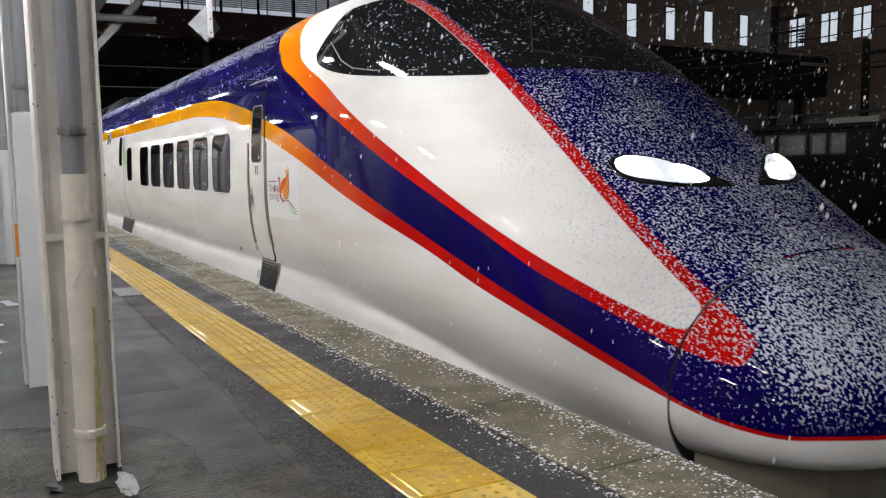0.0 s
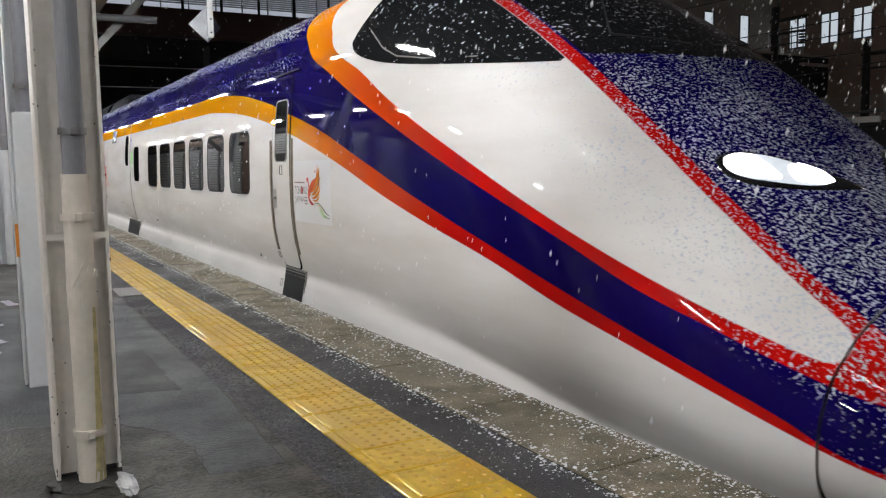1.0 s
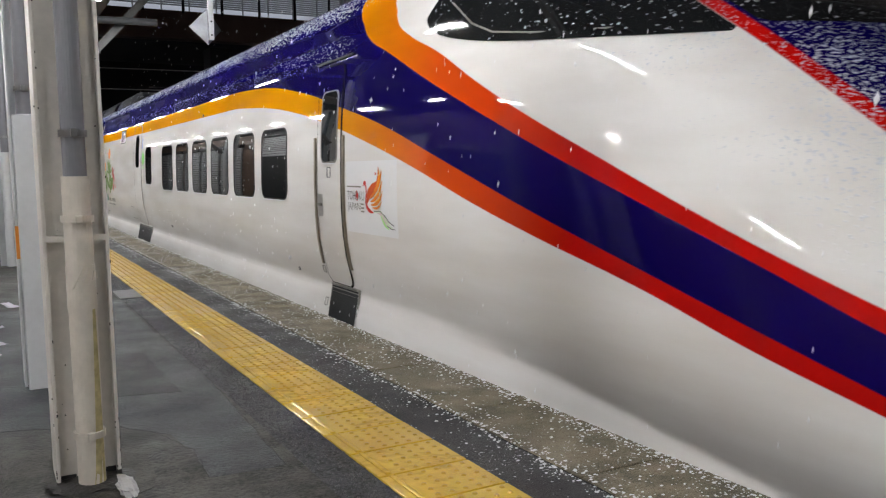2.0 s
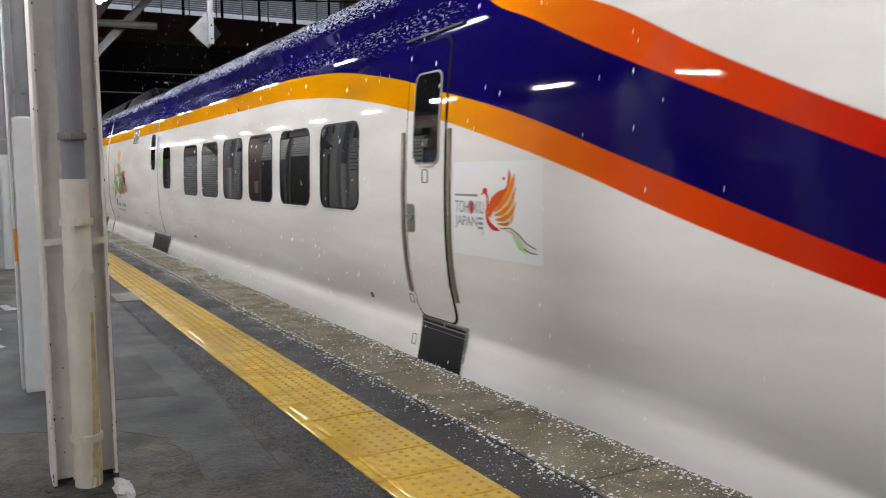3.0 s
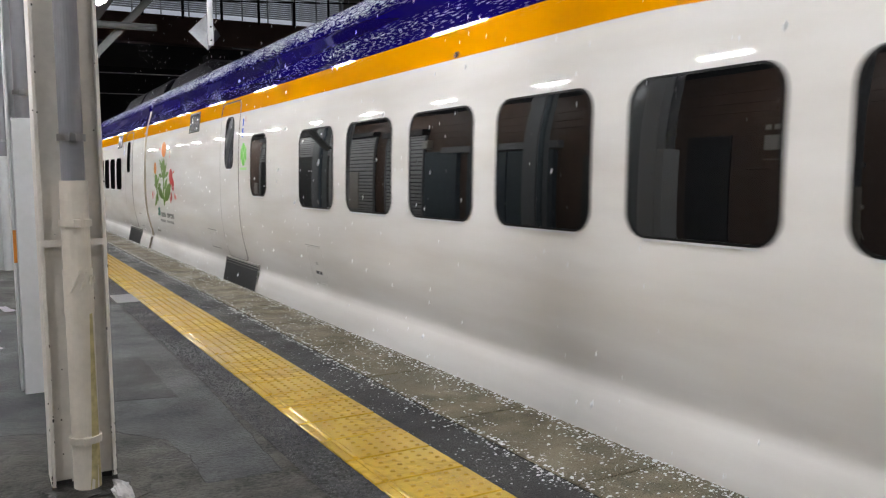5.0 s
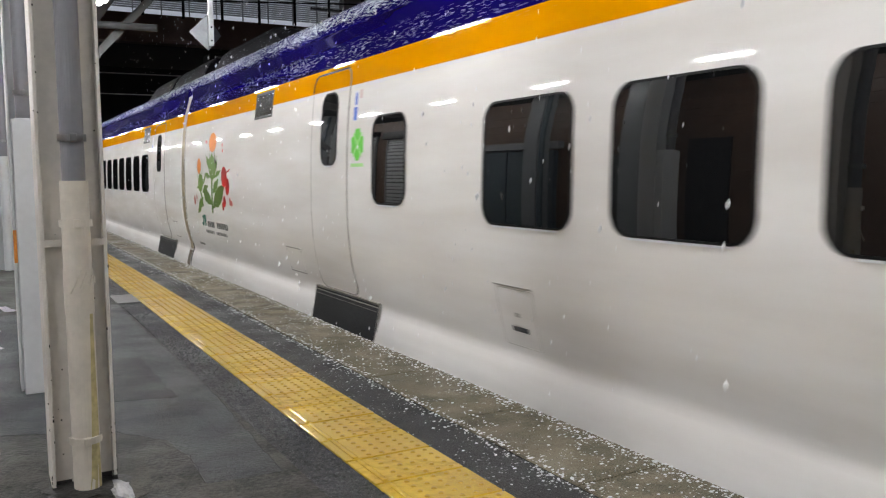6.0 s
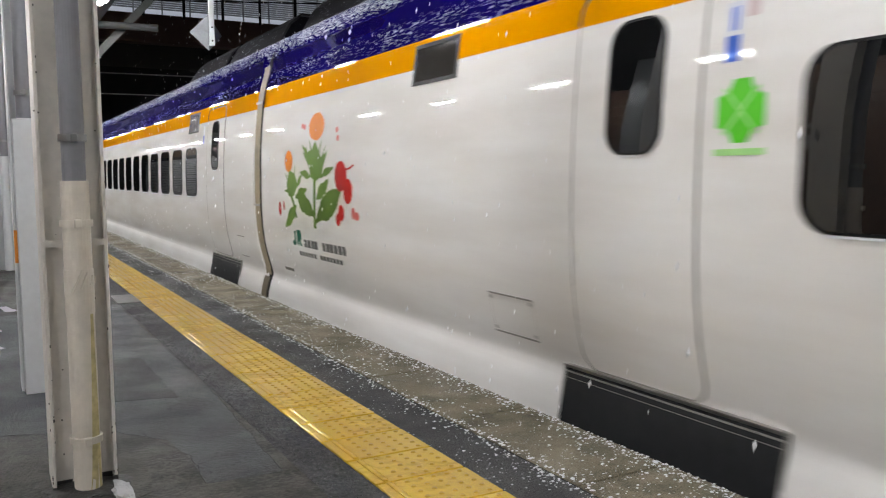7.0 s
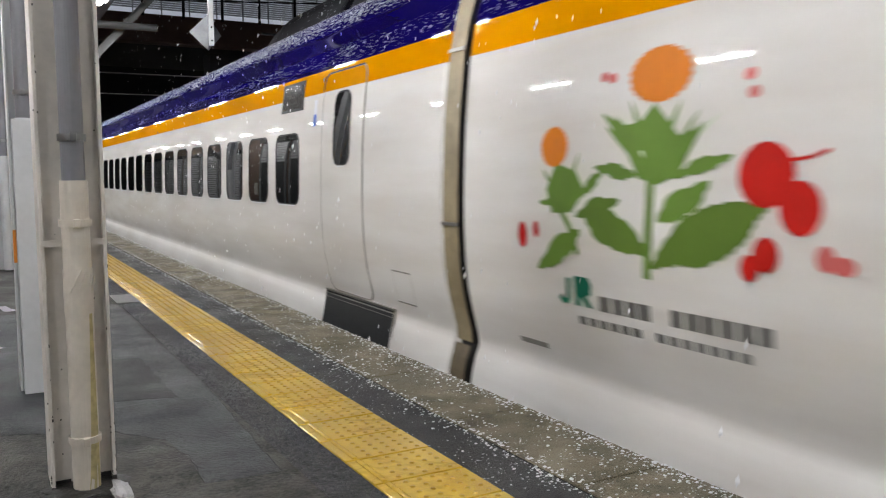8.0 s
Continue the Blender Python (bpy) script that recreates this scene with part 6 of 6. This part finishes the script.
def flakes(seed, n, x0, x1, y0, y1, z0, z1, s0, s1):
    rng = random.Random(seed)
    verts, faces = [], []
    for _ in range(n):
        c = Vector((rng.uniform(x0, x1), rng.uniform(y0, y1), rng.uniform(z0, z1)))
        s = rng.uniform(s0, s1)
        b = len(verts)
        for d in ((1, 0, 0), (-1, 0, 0), (0, 1, 0), (0, -1, 0), (0.42, 0, 1.6), (-0.42, 0, -1.6)):
            verts.append(c + Vector(d) * s * rng.uniform(0.7, 1.2))
        for f in ((0, 2, 4), (2, 1, 4), (1, 3, 4), (3, 0, 4), (2, 0, 5), (1, 2, 5), (3, 1, 5), (0, 3, 5)):
            faces.append([b + i for i in f])
    me = bpy.data.meshes.new("falling_snow")
    me.from_pydata([tuple(v) for v in verts], [], faces)
    me.materials.append(flake_mat)
    return tagged(new("falling_snow", me), "white snowflakes falling past the train", "snow", kind="stuff")


snow_near = flakes(3, 2600, 2.06, 2.60, 1.2, 14, -0.5, 17, 0.003, 0.0075)
snow_mid = flakes(4, 9500, 2.7, 11, 0.5, 9.5, -0.5, 19, 0.005, 0.016)
snow_far = flakes(5, 7000, 9.5, 26, 3, 24, -0.5, 21, 0.012, 0.026)

# snow blown onto the platform's edge
rng = random.Random(8)
verts, faces = [], []


def clump(x, y, z, sx, sy, sz):
    b = len(verts)
    n = 6
    for i in range(n):
        a = 2 * math.pi * i / n
        k = rng.uniform(0.7, 1.25)
        verts.append((x + sx * k * math.cos(a), y + sy * k * math.sin(a), z))
    for i in range(n):
        a = 2 * math.pi * (i + 0.3) / n
        verts.append((x + 0.6 * sx * math.cos(a), y + 0.6 * sy * math.sin(a), z + sz * rng.uniform(0.6, 1)))
    for i in range(n):
        faces.append((b + i, b + (i + 1) % n, b + n + (i + 1) % n, b + n + i))
    faces.append(tuple(b + n + i for i in range(n)))


for _ in range(12000):
    y = 1.5 + 22 * rng.random() ** 1.6
    r = rng.random()
    if r < 0.26:
        x = 1.965 + rng.gauss(0, 0.025)
    elif r < 0.62:
        x = 2.43 - abs(rng.gauss(0, 0.05))
    elif r < 0.9:
        x = rng.uniform(1.97, 2.42)
    else:
        x = 1.965 - abs(rng.gauss(0, 0.09))
    if noise.noise(Vector((x * 3, y * 1.3, 0))) < -0.12 and r > 0.6:
        continue
    s = 0.002 + 0.0085 * rng.random() ** 2.2
    clump(min(x, 2.425), y, 0.0085 if x > 1.967 else -0.001, s, s * rng.uniform(0.35, 1.1), s * 0.4)
me = bpy.data.meshes.new("drifted_snow")
me.from_pydata(verts, [], faces)
me.materials.append(snow_mat)
tagged(new("drifted_snow", me), "small clumps of snow along the platform edge", "snow", kind="stuff")

# loose grit of the coarse strip
verts, faces = [], []
for _ in range(9000):
    x, y = rng.uniform(1.094, 1.286), 1.6 + 10 * rng.random() ** 1.7
    s = rng.uniform(0.003, 0.0095)
    a0 = rng.uniform(0, 6.28)
    b = len(verts)
    for i in range(4):
        a = a0 + i * 1.57
        verts.append((x + s * math.cos(a), y + s * math.sin(a), -0.002))
    verts.append((x, y, -0.001 + s * rng.uniform(0.5, 0.9)))
    for i in range(4):
        faces.append((b + i, b + (i + 1) % 4, b + 4))
me = bpy.data.meshes.new("asphalt_grit")
me.from_pydata(verts, [], faces)
me.materials.append(mat("grit", (0.055, 0.056, 0.060), 0.34, var=0.8, scale=45, spec=0.35))
tagged(new("asphalt_grit", me), "dark wet grit of the coarse asphalt strip", "grit", kind="stuff")

# ---------------------------------------------------------------- edge slabs and yellow tactile blocks, piece by piece
bm = boxed(0, 0, -0.05, 0.462, 0.988, 0.008, 0.006)
me = bpy.data.meshes.new("slab")
bm.to_mesh(me)
bm.free()
me.materials.append(slab_stone)
edge = tagged(empty("platform_edge"), "row of snow-dusted stone slabs along the platform edge", "platform edge", kind="structure")
for k in range(-19, 60):
    o = new("slab", me)
    o.parent = edge
    o.location = (1.968, 3.47 + 1.0 * k, random.uniform(-0.0015, 0.0015))
bm = boxed(0, 0, -0.05, 0.402, 0.287, 0.004, 0.002)
for i in range(5):
    for j in range(5):
        bmesh.ops.create_cone(bm, cap_ends=True, segments=8, radius1=0.0125, radius2=0.007, depth=0.006, matrix=Matrix.Translation((0.118 + i * 0.060, 0.028 + j * 0.0580, 0.0068)))
for f in bm.faces:
    if f.calc_center_median().z > 0.0042:
        f.material_index = 1
box(bm, 0.036, 0.004, 0.003, 0.060, 0.283, 0.0105, 0.007)
me = bpy.data.meshes.new("tactile_block")
bm.to_mesh(me)
bm.free()
me.materials.append(tile_yellow)
me.materials.append(stud_yellow)
tagged(obj("joint_bed", boxed(1.296, Y0, -0.05, 1.690, Y1, -0.007), gap_black), "dark grout between the yellow blocks", "joint", kind="structure")
strip_thing = tagged(empty("tactile_paving"), "wet yellow tactile warning blocks with raised dots", "tactile paving", kind="structure")
for k in range(-62, 150):
    o = new("tactile_block", me)
    o.parent = strip_thing
    o.location = (1.292, 2.885 + 0.3 * k, random.uniform(-0.0012, 0.0012))


def motions():
    walk(lead, [(t, pose(TRACK_X, NOSE_Y - s, 0)) for t, s in WAY])
    walk(coach, [(t, pose(TRACK_X, NOSE_Y - s, 0)) for t, s in WAY])
    for cloud, v in ((snow_near, (0.0, 0.18, -1.25)), (snow_mid, (-0.04, 0.2, -1.35)), (snow_far, (-0.25, 0.12, -1.5))):
        walk(cloud, [(t, pose(v[0] * t, v[1] * t, v[2] * t)) for t in (0.0, 8.0)])


motions()
